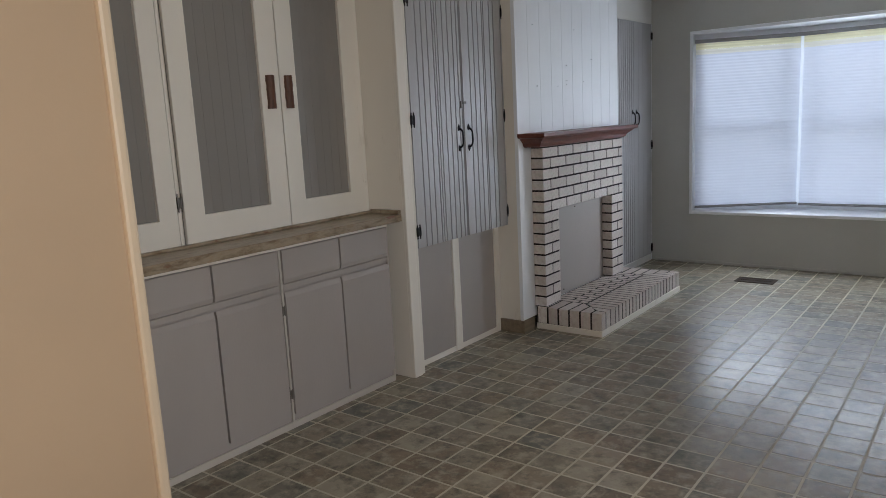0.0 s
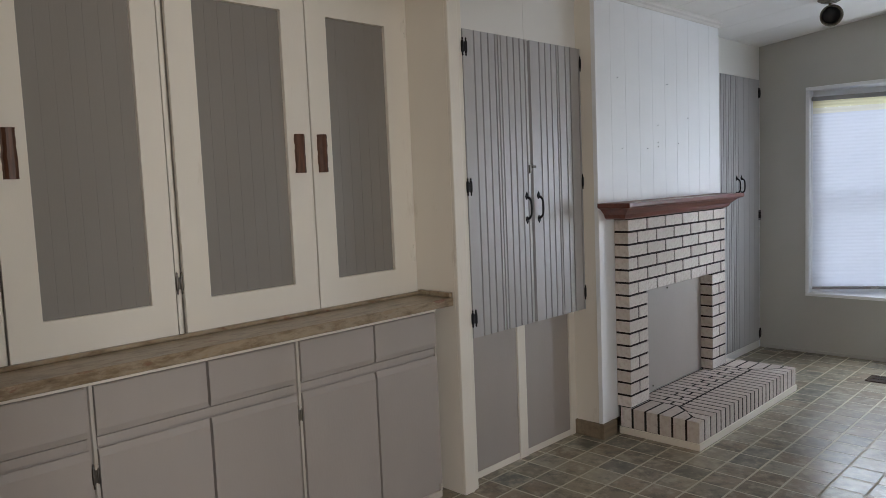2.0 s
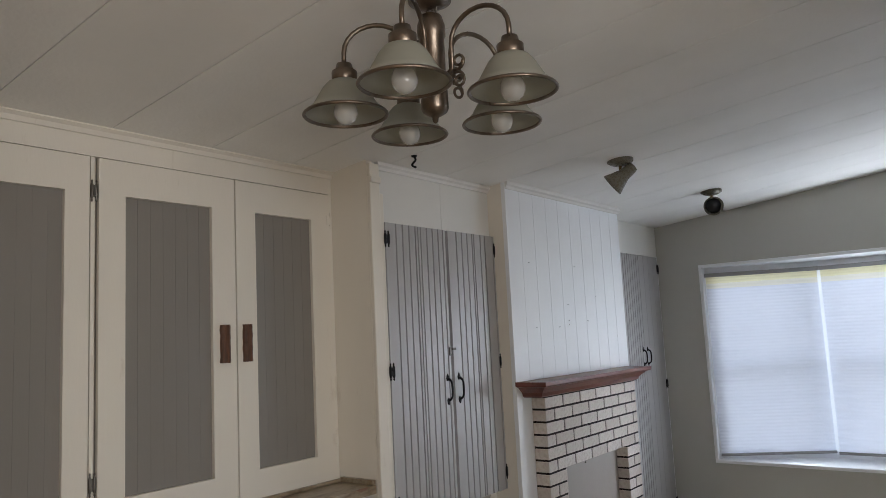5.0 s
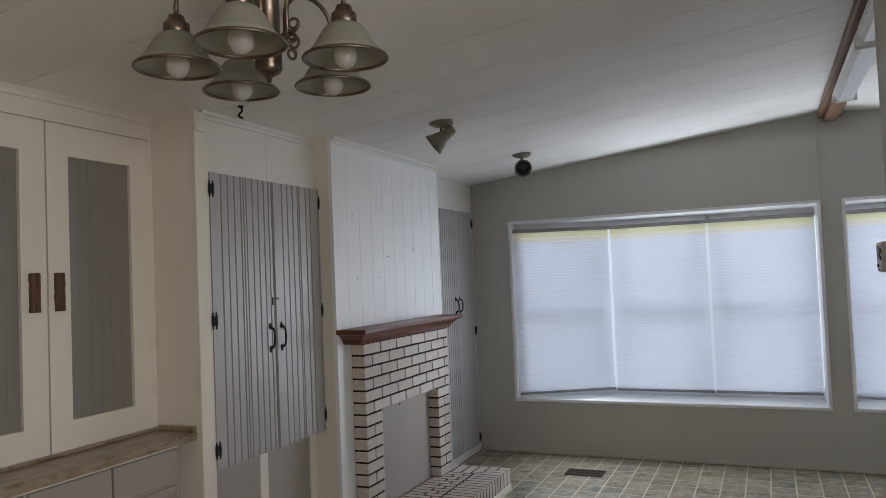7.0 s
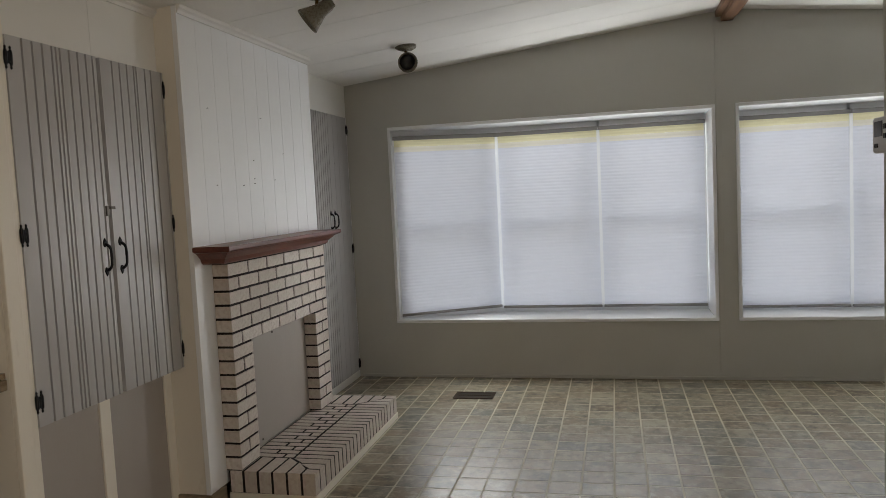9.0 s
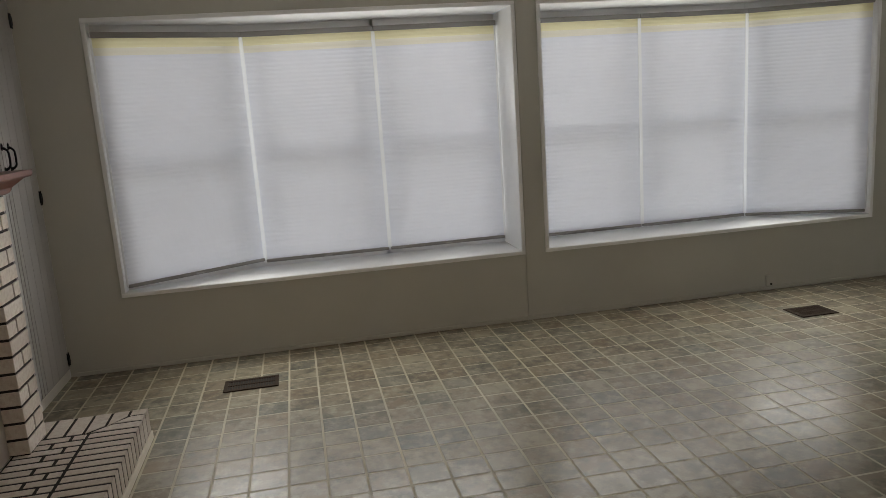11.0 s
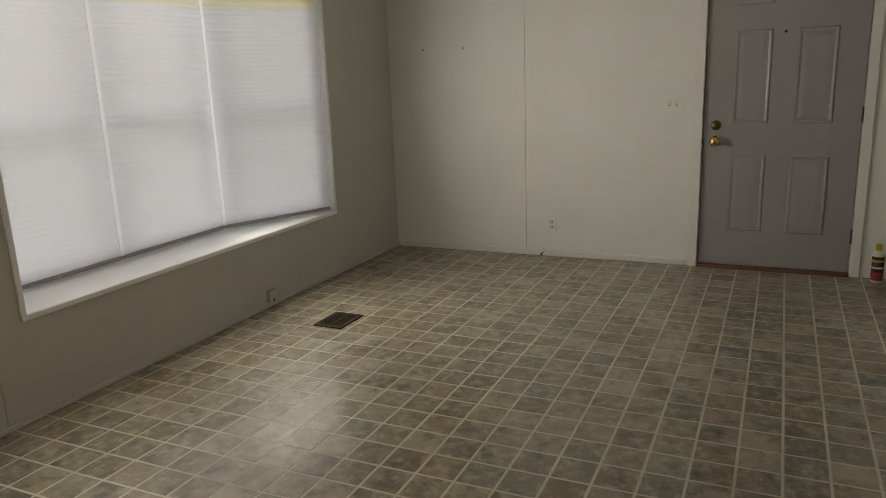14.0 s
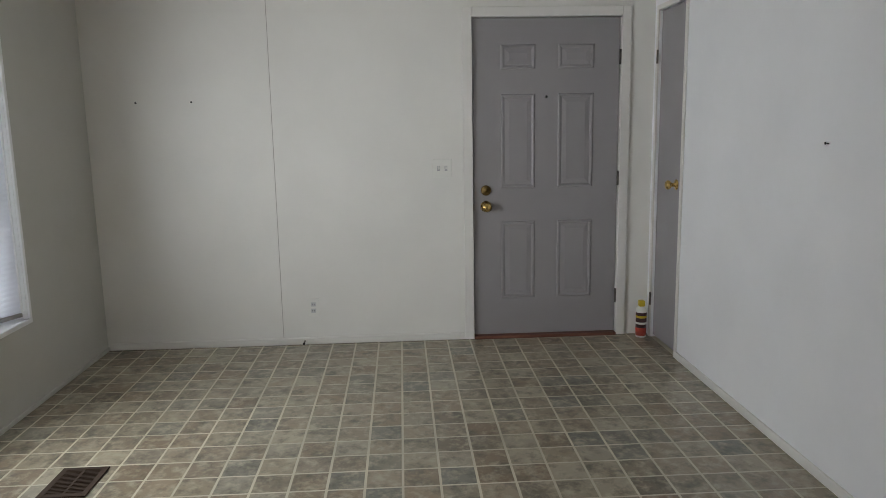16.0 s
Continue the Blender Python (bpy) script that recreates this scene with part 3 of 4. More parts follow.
# ---- built-in cupboards on the west side ----
def bm_plate(x, y, z, line, thick=0.004, taper=0.9):
    """A thin shaped plate on a face that looks to +x."""
    bm = bmesh.new()
    f = [bm.verts.new((x, y + a, z + b)) for a, b in line]
    g = [bm.verts.new((x + thick, y + a * taper, z + b * taper)) for a, b in line]
    bm.faces.new(f[::-1])
    bm.faces.new(g)
    for i in range(len(line)):
        j = (i + 1) % len(line)
        bm.faces.new((f[i], f[j], g[j], g[i]))
    return bm


def bail_pull(parent, x, y, z):
    """Black iron bow pull with pointed leaf ends on a face that looks to +x."""
    half = [(0.003, 0.052), (0.014, 0.047), (0.022, 0.04), (0.026, 0.03), (0.027, 0.015)]
    line = [(x + a, y, z - b) for a, b in half] + [(x + 0.0275, y, z)] + [(x + a, y, z + b) for a, b in half[::-1]]
    p = part("pull_handle", bm_tube(line, [0.007, 0.006, 0.0055, 0.005, 0.0052, 0.0055, 0.0052, 0.005, 0.0055, 0.006, 0.007], 8), M_IRON, parent, "black iron bow handle")
    leaf = [(0.0, 0.022), (-0.007, 0.012), (-0.011, 0.0), (-0.007, -0.012), (0.0, -0.016), (0.007, -0.012), (0.011, 0.0), (0.007, 0.012)]
    for s in (-1, 1):
        part("pull_foot", bm_plate(x, y, z + s * 0.054, [(a, b * s) for a, b in leaf[::s]], 0.005, 0.8), M_IRON, p)


def strap_hinge(parent, x, y, z, mat=None, k=1.0):
    """Iron surface hinge: two spindle-ended leaves on a middle barrel plate."""
    bm = bm_box(x - 0.001, y - 0.006 * k, z - 0.02, x + 0.006, y + 0.006 * k, z + 0.02, 0.002)
    for s in (-1, 1):
        yy = y + s * 0.0105 * k
        bm_tube([(x + 0.002, yy, z + q) for q in (-0.039, -0.034, -0.028, -0.02, 0.0, 0.02, 0.028, 0.034, 0.039)], [q * (0.4 + 0.6 * k) for q in (0.001, 0.0042, 0.0028, 0.0062, 0.0066, 0.0062, 0.0028, 0.0042, 0.001)], 8, bm)
    return part("hinge", bm, mat or M_IRON, parent, "black iron spindle hinge")


def bark_handle(parent, x, y, z0, z1):
    """A split branch screwed to the door, bark edge rough."""
    bm = bmesh.new()
    n = 14
    rings = []
    for i in range(n + 1):
        z = z0 + (z1 - z0) * i / n
        w = 0.019 + 0.003 * noise.noise(Vector((y * 7, 0.3, z * 40)))
        o = 0.002 * noise.noise(Vector((y * 9, 5.1, z * 55)))
        ring = [(x, -w + o), (x + 0.014, -w * 0.9 + o), (x + 0.022, -w * 0.45 + o), (x + 0.024, w * 0.4 + o), (x + 0.016, w * 0.95 + o), (x, w + o)]
        rings.append([bm.verts.new((a, y + b, z)) for a, b in ring])
    for a, b in zip(rings, rings[1:]):
        for k in range(6):
            bm.faces.new((a[k], a[(k + 1) % 6], b[(k + 1) % 6], b[k]))
    bm.faces.new(rings[0][::-1])
    bm.faces.new(rings[-1])
    return part("wooden_handle", bm, M_BARK, parent, "rough split-branch wooden handle")


UX, LX = -0.18, 0.0                  # faces of the upper and the lower doors
UPZ0, UPZ1 = 0.875, 2.147


def framed_door(parent, y0, y1, handle=None, edge=0.105):
    """Cream door with a sunk grey beadboard panel."""
    d = new("cupboard_door", mesh_of(bm_box(UX - 0.02, y0, UPZ0, UX - 0.016, y1, UPZ1), "door_back", M_GREY))
    d.parent = parent
    a, b, za, zb = y0 + 0.095, y1 - edge, 0.993, 2.023
    for nm, q in (("stile", (UX - 0.016, y0, UPZ0, UX, a, UPZ1)), ("stile", (UX - 0.016, b, UPZ0, UX, y1, UPZ1)), ("rail", (UX - 0.016, a, UPZ0, UX, b, za)), ("rail", (UX - 0.016, a, zb, UX, b, UPZ1))):
        part(nm, bm_box(*q), M_CREAM, d)
    part("panel", bm_beads(a + 0.001, b - 0.001, za + 0.001, zb - 0.001, UX - 0.0142, 0.0016, 0.048, 0.0032, 0.0007), M_INSET, d, "grey beadboard panel")
    if handle is not None:
        bark_handle(d, UX, handle, 1.418, 1.565)
    return d


uc = tagged(new("upper_cupboard"), "tall cream upper cupboard with grey beadboard door panels", "cupboard")
part("body", bm_box(-0.70, CUT, 0.872, UX - 0.06, -3.437, 2.15), M_CREAM, uc)
part("frieze", bm_box(UX - 0.05, CUT, 2.151, UX - 0.004, -3.437, 2.262), M_CREAM, uc)
part("stile", bm_box(UX - 0.06, -4.549, 0.872, UX - 0.010, -4.534, 2.15), M_CREAM, uc)
part("stile", bm_box(UX - 0.06, -3.458, 0.872, UX - 0.004, -3.438, 2.15), M_CREAM, uc)
part("crown", bm_prism([(UX - 0.004, 2.222), (UX + 0.003, 2.224), (UX + 0.008, 2.24), (UX + 0.02, 2.25), (UX + 0.02, 2.274), (UX - 0.004, 2.27)], CUT, -3.437), M_CREAM, uc, "stepped cream crown moulding")
for _y0, _y1, _h in ((-3.967, -3.462, -3.925), (-4.525, -3.974, -4.03), (-5.067, -4.558, -5.022), (-5.415, -5.075, None)):
    _d = framed_door(uc, _y0, _y1, _h, 0.082 if _y0 < -5.0 else 0.105)
for _z in (1.055, 2.03):
    strap_hinge(uc, UX - 0.004, -4.541, _z, M_STEEL, 0.75)
    strap_hinge(uc, UX - 0.006, -3.459, _z, M_CREAM)["label"] = "painted-over hinge"

# lower cabinets, one to each pair of doors
for _ya, _yb, _mid in ((-4.205, -3.51, -3.853), (-4.915, -4.215, -4.555), (-5.415, -4.925, None)):
    lc = tagged(new("base_cabinet"), "grey base cabinet with drawers over flat doors", "cabinet", "base cabinets")
    part("carcass", bm_box(-0.68, _ya - 0.0045, 0.03, LX - 0.02, _yb + 0.0045, 0.832), M_GREY, lc)
    part("toe_strip", bm_box(-0.05, _ya - 0.0045, 0.0, LX - 0.012, _yb + 0.0045, 0.03), M_STILE, lc, "pale strip along the floor")
    cols = [(_ya + 0.008, _mid - 0.005), (_mid + 0.005, _yb - 0.008)] if _mid else [(_ya + 0.008, _yb - 0.008)]
    for a, b in cols:
        part("drawer_front", bm_prism([(LX - 0.02, 0.668), (LX - 0.006, 0.664), (LX, 0.684), (LX, 0.81), (LX - 0.004, 0.814), (LX - 0.02, 0.814)], a, b), M_GREY, lc)
        part("cabinet_door", bm_prism([(LX - 0.02, 0.068), (LX, 0.068), (LX, 0.602), (LX - 0.006, 0.626), (LX - 0.02, 0.622)], a, b), M_GREY, lc)
    part("face_rail", bm_box(LX - 0.0195, _ya + 0.008, 0.632, LX - 0.011, _yb - 0.008, 0.660, 0.002), M_GREY, lc)
    part("face_stile", bm_box(LX - 0.0195, _ya - 0.0045, 0.03, LX - 0.009, _ya + 0.0065, 0.815, 0.002), M_STILE, lc, "pale face frame stile")
    if _yb > -4:
        part("face_stile", bm_box(LX - 0.0195, _yb - 0.0065, 0.03, LX - 0.009, _yb + 0.0045, 0.815, 0.002), M_STILE, lc, "pale face frame stile")
    part("face_rail", bm_box(LX - 0.019, _ya - 0.0045, 0.816, LX - 0.006, _yb + 0.0045, 0.832), M_CREAM, lc, "cream face rail")
    for z in (0.16, 0.545):
        strap_hinge(lc, LX - 0.014, _ya - 0.002, z, M_STEEL, 0.6)

ct = tagged(new("countertop"), "brown marbled laminate countertop with a raised back strip", "countertop")
part("slab", bm_box(-0.7, CUT, 0.834, 0.04, -3.44, 0.871, 0.004), M_COUNTER, ct)
part("back_strip", bm_box(UX + 0.004, CUT, 0.8715, UX + 0.022, -3.44, 0.884, 0.002), M_COUNTER, ct)

part("side_strip", bm_box(UX + 0.024, -3.462, 0.8715, 0.036, -3.441, 0.892, 0.002), M_COUNTER, ct)

# post between the dresser and the tall cupboard
po = tagged(new("trim_post"), "cream post casing from floor to ceiling", "post", kind="structure")
part("side_panel", bm_box(-0.70, -3.4365, 0, 0.045, -3.40, 2.275), M_CREAM, po)
part("front_casing", bm_box(0.045, -3.437, 0, 0.065, -3.375, 2.26, 0.004), M_CREAM, po)
part("inner_bead", bm_box(0.045, -3.374, 0.0, 0.057, -3.345, 2.13, 0.004), M_CREAM, po)
part("capital", bm_box(0.045, -3.439, 2.17, 0.074, -3.372, 2.20, 0.005), M_CREAM, po)

# tall cupboard with striped doors
FX = 0.04
tc = tagged(new("hall_cupboard"), "recessed cupboard with grey beadboard double doors", "cupboard")
part("header", bm_beads(-3.40, -2.40, 1.98, 2.272, FX - 0.005, 0.4, 0.5, 0.003, 0.001), M_TRIM, tc)
part("frame_stile", bm_box(-0.3, -3.40, 0.0, FX, -3.332, 2.02, 0.003), M_CREAM, tc)
part("frame_stile", bm_box(-0.3, -2.468, 0.0, FX, -2.40, 2.02, 0.003), M_CREAM, tc)
part("crown", bm_prism([(FX - 0.005, 2.24), (FX + 0.003, 2.242), (FX + 0.008, 2.254), (FX + 0.018, 2.262), (FX + 0.018, 2.276), (FX - 0.005, 2.274)], -3.374, -2.45), M_TRIM, tc)
part("middle_rail", bm_box(-0.3, -3.332, 0.70, FX - 0.004, -2.468, 0.74), M_CREAM, tc)
part("meeting_strip", bm_box(FX - 0.16, -2.95, 0.742, FX - 0.14, -2.85, 1.979), M_GREY, tc, "dark gap between the double doors")
for _a, _b, _hy, _py, _cuts in ((-3.345, -2.910, -3.34, -2.945, (0.16, 0.265, 0.37, 0.475, 0.52, 0.565, 0.67, 0.77, 0.87, 0.955)), (-2.888, -2.468, -2.473, -2.855, (0.165, 0.275, 0.385, 0.49, 0.53, 0.667, 0.765, 0.94))):
    d = new("cupboard_door", mesh_of(bm_beads(_a, _b, 0.678, 2.0, FX + 0.022, 0.02, 0.037, 0.0095, 0.017, None, _cuts), "cupboard_door", M_BEAD))
    d.parent = tc
    bail_pull(d, FX + 0.022, _py, 1.225)
    for z in (0.765, 1.335, 1.925):
        strap_hinge(tc, FX + 0.0225, _hy, z)
part("latch", bm_box(FX + 0.022, -2.91, 1.41, FX + 0.035, -2.88, 1.422, 0.002, bm_box(FX + 0.022, -2.925, 1.385, FX + 0.03, -2.91, 1.425, 0.002)), M_STEEL, tc, "small steel latch")
for _a, _b in ((-3.33, -2.957), (-2.897, -2.53)):
    part("lower_panel", bm_box(-0.06, _a, 0.03, -0.02, _b, 0.70, 0.002), M_GREY, tc, "flat grey lower panel")
part("lower_stile", bm_box(-0.06, -2.957, 0.0, -0.012, -2.897, 0.70, 0.002), M_CREAM, tc)
part("lower_stile", bm_box(-0.06, -2.53, 0.0, -0.012, -2.469, 0.70, 0.002), M_CREAM, tc)
part("sill_strip", bm_box(-0.06, -3.332, 0.0, -0.018, -2.957, 0.03), M_CREAM, tc)
part("sill_strip", bm_box(-0.06, -2.897, 0.0, -0.018, -2.53, 0.03), M_CREAM, tc)

# chimney breast
PX, CY0, CY1 = 0.15, -2.48, -1.06
cb = tagged(new("chimney_breast"), "white grooved panelling over the fireplace", "chimney breast", kind="structure")
part("front_panel", bm_beads(CY0 + 0.002, CY1 - 0.002, 0.08, 2.285, PX, 0.02, 0.142, 0.0026, 0.0008), M_PANEL, cb)
part("side_panel", bm_box(-0.70, CY0, 0.08, PX - 0.021, CY0 + 0.03, 2.285), M_CREAM, cb)
part("side_panel", bm_box(-0.70, CY1 - 0.03, 0.0, PX - 0.021, CY1, 2.285), M_PANEL, cb)
part("corner_bead", bm_box(PX - 0.021, CY0 - 0.004, 0.08, PX + 0.004, CY0 + 0.0015, 2.285, 0.002), M_PANEL, cb)
part("plinth", bm_box(-0.3, CY0 - 0.012, 0.0, PX + 0.012, CY0 + 0.12, 0.079, 0.004), M_PLINTH, cb, "brown wooden plinth")
part("crown", bm_prism([(PX, 2.252), (PX + 0.006, 2.253), (PX + 0.012, 2.266), (PX + 0.022, 2.274), (PX + 0.022, 2.29), (PX, 2.288)], CY0, CY1), M_TRIM, cb)

# closet beside the chimney
nc = tagged(new("alcove_cupboard"), "tall grey beadboard alcove cupboard beside the chimney", "cupboard")
part("header", bm_box(-0.3, CY1, 2.03, -0.012, 0.0, 2.27), M_WALL, nc)
part("frame_stile", bm_box(-0.3, -0.03, 0.0, -0.01, -0.0005, 2.03), M_PANEL, nc)
part("kick_board", bm_box(-0.3, CY1, 0.0, -0.004, -0.031, 0.055, 0.003), M_TRIM, nc, "white kick board")
for _a, _b, _py in ((CY1 + 0.004, -0.415, -0.445), (-0.41, -0.034, -0.365)):
    _g = (0.040, 0.008, 0.006) if _a < -0.5 else (0.09, 0.003, 0.0012)
    d = new("cupboard_door", mesh_of(bm_beads(_a, _b, 0.06, 2.025, 0.0, 0.02, *_g), "cupboard_door", M_BEAD))
    d.parent = nc
    bail_pull(d, 0.0, _py, 1.25)
for _z in (0.115, 1.02, 1.93):
    strap_hinge(nc, 0.0005, -0.036, _z)


# ---- fireplace ----
BX = PX + 0.085
BY0, BY1, OY0, OY1 = -2.345, -1.175, -2.145, -1.375
HZ, CRS = 0.142, 0.0661
fp = tagged(new("fireplace"), "whitewashed brick fireplace with dark joints and closed firebox", "fireplace")
J = 0.0115
for _a, _b, _c in ((BY0 + 0.011, OY0 - 0.011, 0.0), (OY1 + 0.011, BY1 - 0.011, 0.0), (OY0 - 0.011, OY1 + 0.011, 9 * CRS + 0.009)):
    part("mortar", bm_box(PX + 0.001, _a, HZ + _c, BX - 0.0045, _b, HZ + 15 * CRS), M_MORTAR, fp, "dark mortar")
part("firebox_panel", bm_box(PX + 0.0015, OY0 + 0.001, HZ, PX + 0.012, OY1 - 0.001, HZ + 9 * CRS), M_GREY, fp, "flat grey panel closing the firebox")
part("screw", bm_lathe([(0.006, 0), (0.005, 0.004), (0, 0.005)], 10, None, pose(PX + 0.012, -1.8, HZ + 9 * CRS - 0.03, 0, 90, 0)), M_STEEL, fp)
part("screw", bm_lathe([(0.006, 0), (0.005, 0.004), (0, 0.005)], 10, None, pose(PX + 0.012, -1.98, HZ + 0.03, 0, 90, 0)), M_STEEL, fp)
_brick_mesh = {}


def brick(parent, c, size):
    """One brick with worn edges; alike sizes share a mesh."""
    key = tuple(round(s, 3) for s in size)
    if key not in _brick_mesh:
        x, y, z = (s / 2 for s in key)
        _brick_mesh[key] = mesh_of(bm_box(-x, -y, -z, x, y, z, 0.0025), "brick", M_BRICK)
    o = new("brick", _brick_mesh[key])
    o.parent = parent
    o.location = c
    o.rotation_euler = (random.uniform(-0.006, 0.006), random.uniform(-0.004, 0.004), random.uniform(-0.004, 0.004))
    return o


def course(y0, y1, z, first, x0=PX + 0.002, x1=BX):
    y = y0
    w = first
    while y < y1 - 0.02:
        e = min(y + w, y1)
        if y1 - e < 0.03:
            e = y1
        brick(fp, ((x0 + x1) / 2, (y + e) / 2, z + CRS / 2), (x1 - x0, e - y - J, CRS - J))
        y, w = e, 0.2


for _i in range(15):
    _z = HZ + _i * CRS
    if _i < 9:
        for _a, _b in ((BY0, OY0), (OY1, BY1)):
            course(_a, _b, _z, 0.2 if _i % 2 == 0 else 0.1)
    else:
        course(BY0, BY1, _z, 0.2 if _i % 2 == 0 else 0.1)

ht = tagged(new("hearth"), "low whitewashed brick hearth with dark joints", "hearth")
HX, HY0, HY1 = 0.61, -2.345, -1.03
part("base_strip", bm_box(PX + 0.014, HY0, 0.0, HX, HY1, 0.036, 0.002), M_CREAM, ht, "cream board under the bricks")
part("mortar", bm_box(PX + 0.014, HY0 + 0.008, 0.036, HX - 0.008, HY1 - 0.008, HZ - 0.0018), M_MORTAR, ht, "dark mortar")


def hearth_brick(x0, y0, x1, y1, z0=0.037):
    b = brick(ht, ((x0 + x1) / 2, (y0 + y1) / 2, (z0 + HZ) / 2), (x1 - x0 - 0.0125, y1 - y0 - 0.0125, HZ - z0))
    b.rotation_euler = (0, 0, 0)


_n = 17
_w = (HY1 - HY0 - 0.4) / _n
for _i in range(_n):
    _y = HY0 + 0.2 + _i * _w
    hearth_brick(HX - 0.2, _y, HX, _y + _w)
    _s = (0.0, 0.1)[_i % 2]
    hearth_brick(PX + 0.014, _y, PX + 0.09 + (0.05 if _s else 0.11), _y + _w)
    hearth_brick(PX + 0.09 + (0.05 if _s else 0.11), _y, HX - 0.2, _y + _w)


def hearth_cut(poly):
    """A brick cut to a slant at the mitred corners of the hearth."""
    cx, cy = sum(p[0] for p in poly) / len(poly), sum(p[1] for p in poly) / len(poly)
    pts = [(x + math.copysign(0.0062, cx - x), y + math.copysign(0.0062, cy - y)) for x, y in poly]
    bm = bmesh.new()
    lo = [bm.verts.new((x, y, 0.037)) for x, y in pts]
    hi = [bm.verts.new((x, y, HZ)) for x, y in pts]
    bm.faces.new(lo[::-1])
    bm.faces.new(hi)
    for i in range(len(pts)):
        j = (i + 1) % len(pts)
        bm.faces.new((lo[i], lo[j], hi[j], hi[i]))
    part("brick", bm, M_BRICK, ht)


for _e, _s in ((HY0, 1), (HY1, -1)):
    _m = 6
    _v = (HX - PX - 0.014) / _m
    for _i in range(_m):
        xa, xb = PX + 0.014 + _i * _v, PX + 0.014 + (_i + 1) * _v
        if xb <= HX - 0.2:
            hearth_brick(xa, min(_e, _e + _s * 0.2), xb, max(_e, _e + _s * 0.2))
        else:
            hearth_cut([(xa, _e), (xb, _e)] + ([(xb, _e + _s * (HX - xb))] if HX - xb > 0.01 else []) + [(xa, _e + _s * min(0.2, HX - xa))])
    for _i in range(3):
        ya, yb = _i * 0.2 / 3, (_i + 1) * 0.2 / 3
        hearth_cut(([(HX - ya, _e + _s * ya)] if _i else []) + [(HX, _e + _s * ya), (HX, _e + _s * yb), (HX - yb, _e + _s * yb)])

mt = tagged(new("mantel_shelf"), "red-brown moulded wooden mantel shelf on the brickwork", "mantel")
MZ = 1.222
bm = bmesh.new()
_secs = [(0.0, 0.0, MZ - 0.085), (0.012, 0.012, MZ - 0.078), (0.02, 0.02, MZ - 0.06), (0.055, 0.055, MZ - 0.03), (0.075, 0.075, MZ - 0.025), (0.08, 0.08, MZ - 0.018), (0.08, 0.08, MZ)]
_rings = []
for _o, _p, _z in _secs:
    _rings.append([bm.verts.new(c) for c in ((PX + 0.002, -2.41 - _p, _z), (0.255 + _o, -2.41 - _p, _z), (0.255 + _o, -1.21 + _p, _z), (PX + 0.002, -1.21 + _p, _z))])
for a, b in zip(_rings, _rings[1:]):
    for i in range(4):
        bm.faces.new((a[i], a[(i + 1) % 4], b[(i + 1) % 4], b[i]))
bm.faces.new(_rings[0][::-1])
bm.faces.new(_rings[-1])
part("shelf", bm, M_MANTEL, mt)


# ---- ceiling things ----
bmx = tagged(new("ridge_beam"), "stained wooden ridge beam under the ceiling peak", "beam")
part("beam_board", bm_box(2.70, SOUTH, 2.52, 2.85, -0.001, 2.575, 0.006), M_BEAM, bmx)
part("beam_board", bm_box(2.735, SOUTH, 2.487, 2.815, -0.001, 2.52, 0.006), M_BEAM, bmx)
for _a, _b in ((-2.27, -1.1), (-3.37, -2.33)):
    fl = tagged(new("strip_light"), "white fluorescent strip light under the ridge beam, unlit", "ceiling light", "strip lights")
    part("housing", bm_box(2.72, _a, 2.462, 2.83, _b, 2.486, 0.004), M_PLASTIC, fl)
    part("diffuser", bm_prism([(2.715, 2.462), (2.717, 2.445), (2.737, 2.41), (2.813, 2.41), (2.833, 2.445), (2.835, 2.462)], _a + 0.02, _b - 0.02), M_DIFF, fl, "ribbed white diffuser")
    for y in (_a, _b - 0.02):
        part("end_cap", bm_box(2.712, y, 2.405, 2.838, y + 0.02, 2.464, 0.004), M_PLASTIC, fl)


def spot_light(x, y, aim):
    z = ceil_z(x)
    sp = tagged(_placed(new("spot_light"), pose(x, y, z)), "beige bell-shaped spotlight on a ceiling rose", "spotlight", "ceiling spotlights")
    part("rose", bm_lathe([(0.0, 0.008), (0.068, 0.008), (0.069, -0.004), (0.066, -0.012), (0.045, -0.024), (0.02, -0.03), (0.0, -0.031)], 28), M_SPOT, sp)
    part("stem", bm_tube([(0, 0, -0.015), (0, 0, -0.072)], 0.008), M_OLDBRASS, sp)
    part("knuckle", bm_lathe([(0, -0.084), (0.013, -0.081), (0.013, -0.066), (0, -0.062)], 14), M_SPOT, sp)
    m = Matrix.Translation((0, 0, -0.09)) @ Vector(aim).to_track_quat("Z", "Y").to_matrix().to_4x4() @ Matrix.Translation((0, 0, -0.035))
    h = part("head", bm_lathe([(0.0, -0.055), (0.026, -0.05), (0.031, -0.03), (0.033, 0.015), (0.05, 0.06), (0.062, 0.09), (0.063, 0.098), (0.058, 0.098), (0.054, 0.088), (0.03, 0.03), (0.0, 0.02)], 28, None, m), M_SPOT, sp)
    part("bulb", bm_lathe([(0.0, 0.03), (0.03, 0.034), (0.047, 0.075), (0.048, 0.082), (0.0, 0.09)], 24, None, m), M_SPOTIN, h, "dark unlit reflector")


spot_light(0.70, -2.205, (-0.75, -0.3, -0.62))
spot_light(0.735, -0.855, (0.35, -0.75, -0.3))

hk = tagged(new("ceiling_hook"), "small black swag hook screwed into the ceiling", "hook")
_hz = ceil_z(0.19)
part("plate", bm_lathe([(0.0, 0), (0.014, 0), (0.012, -0.006), (0.0, -0.008)], 14, None, pose(0.19, -3.275, _hz)), M_IRON, hk)
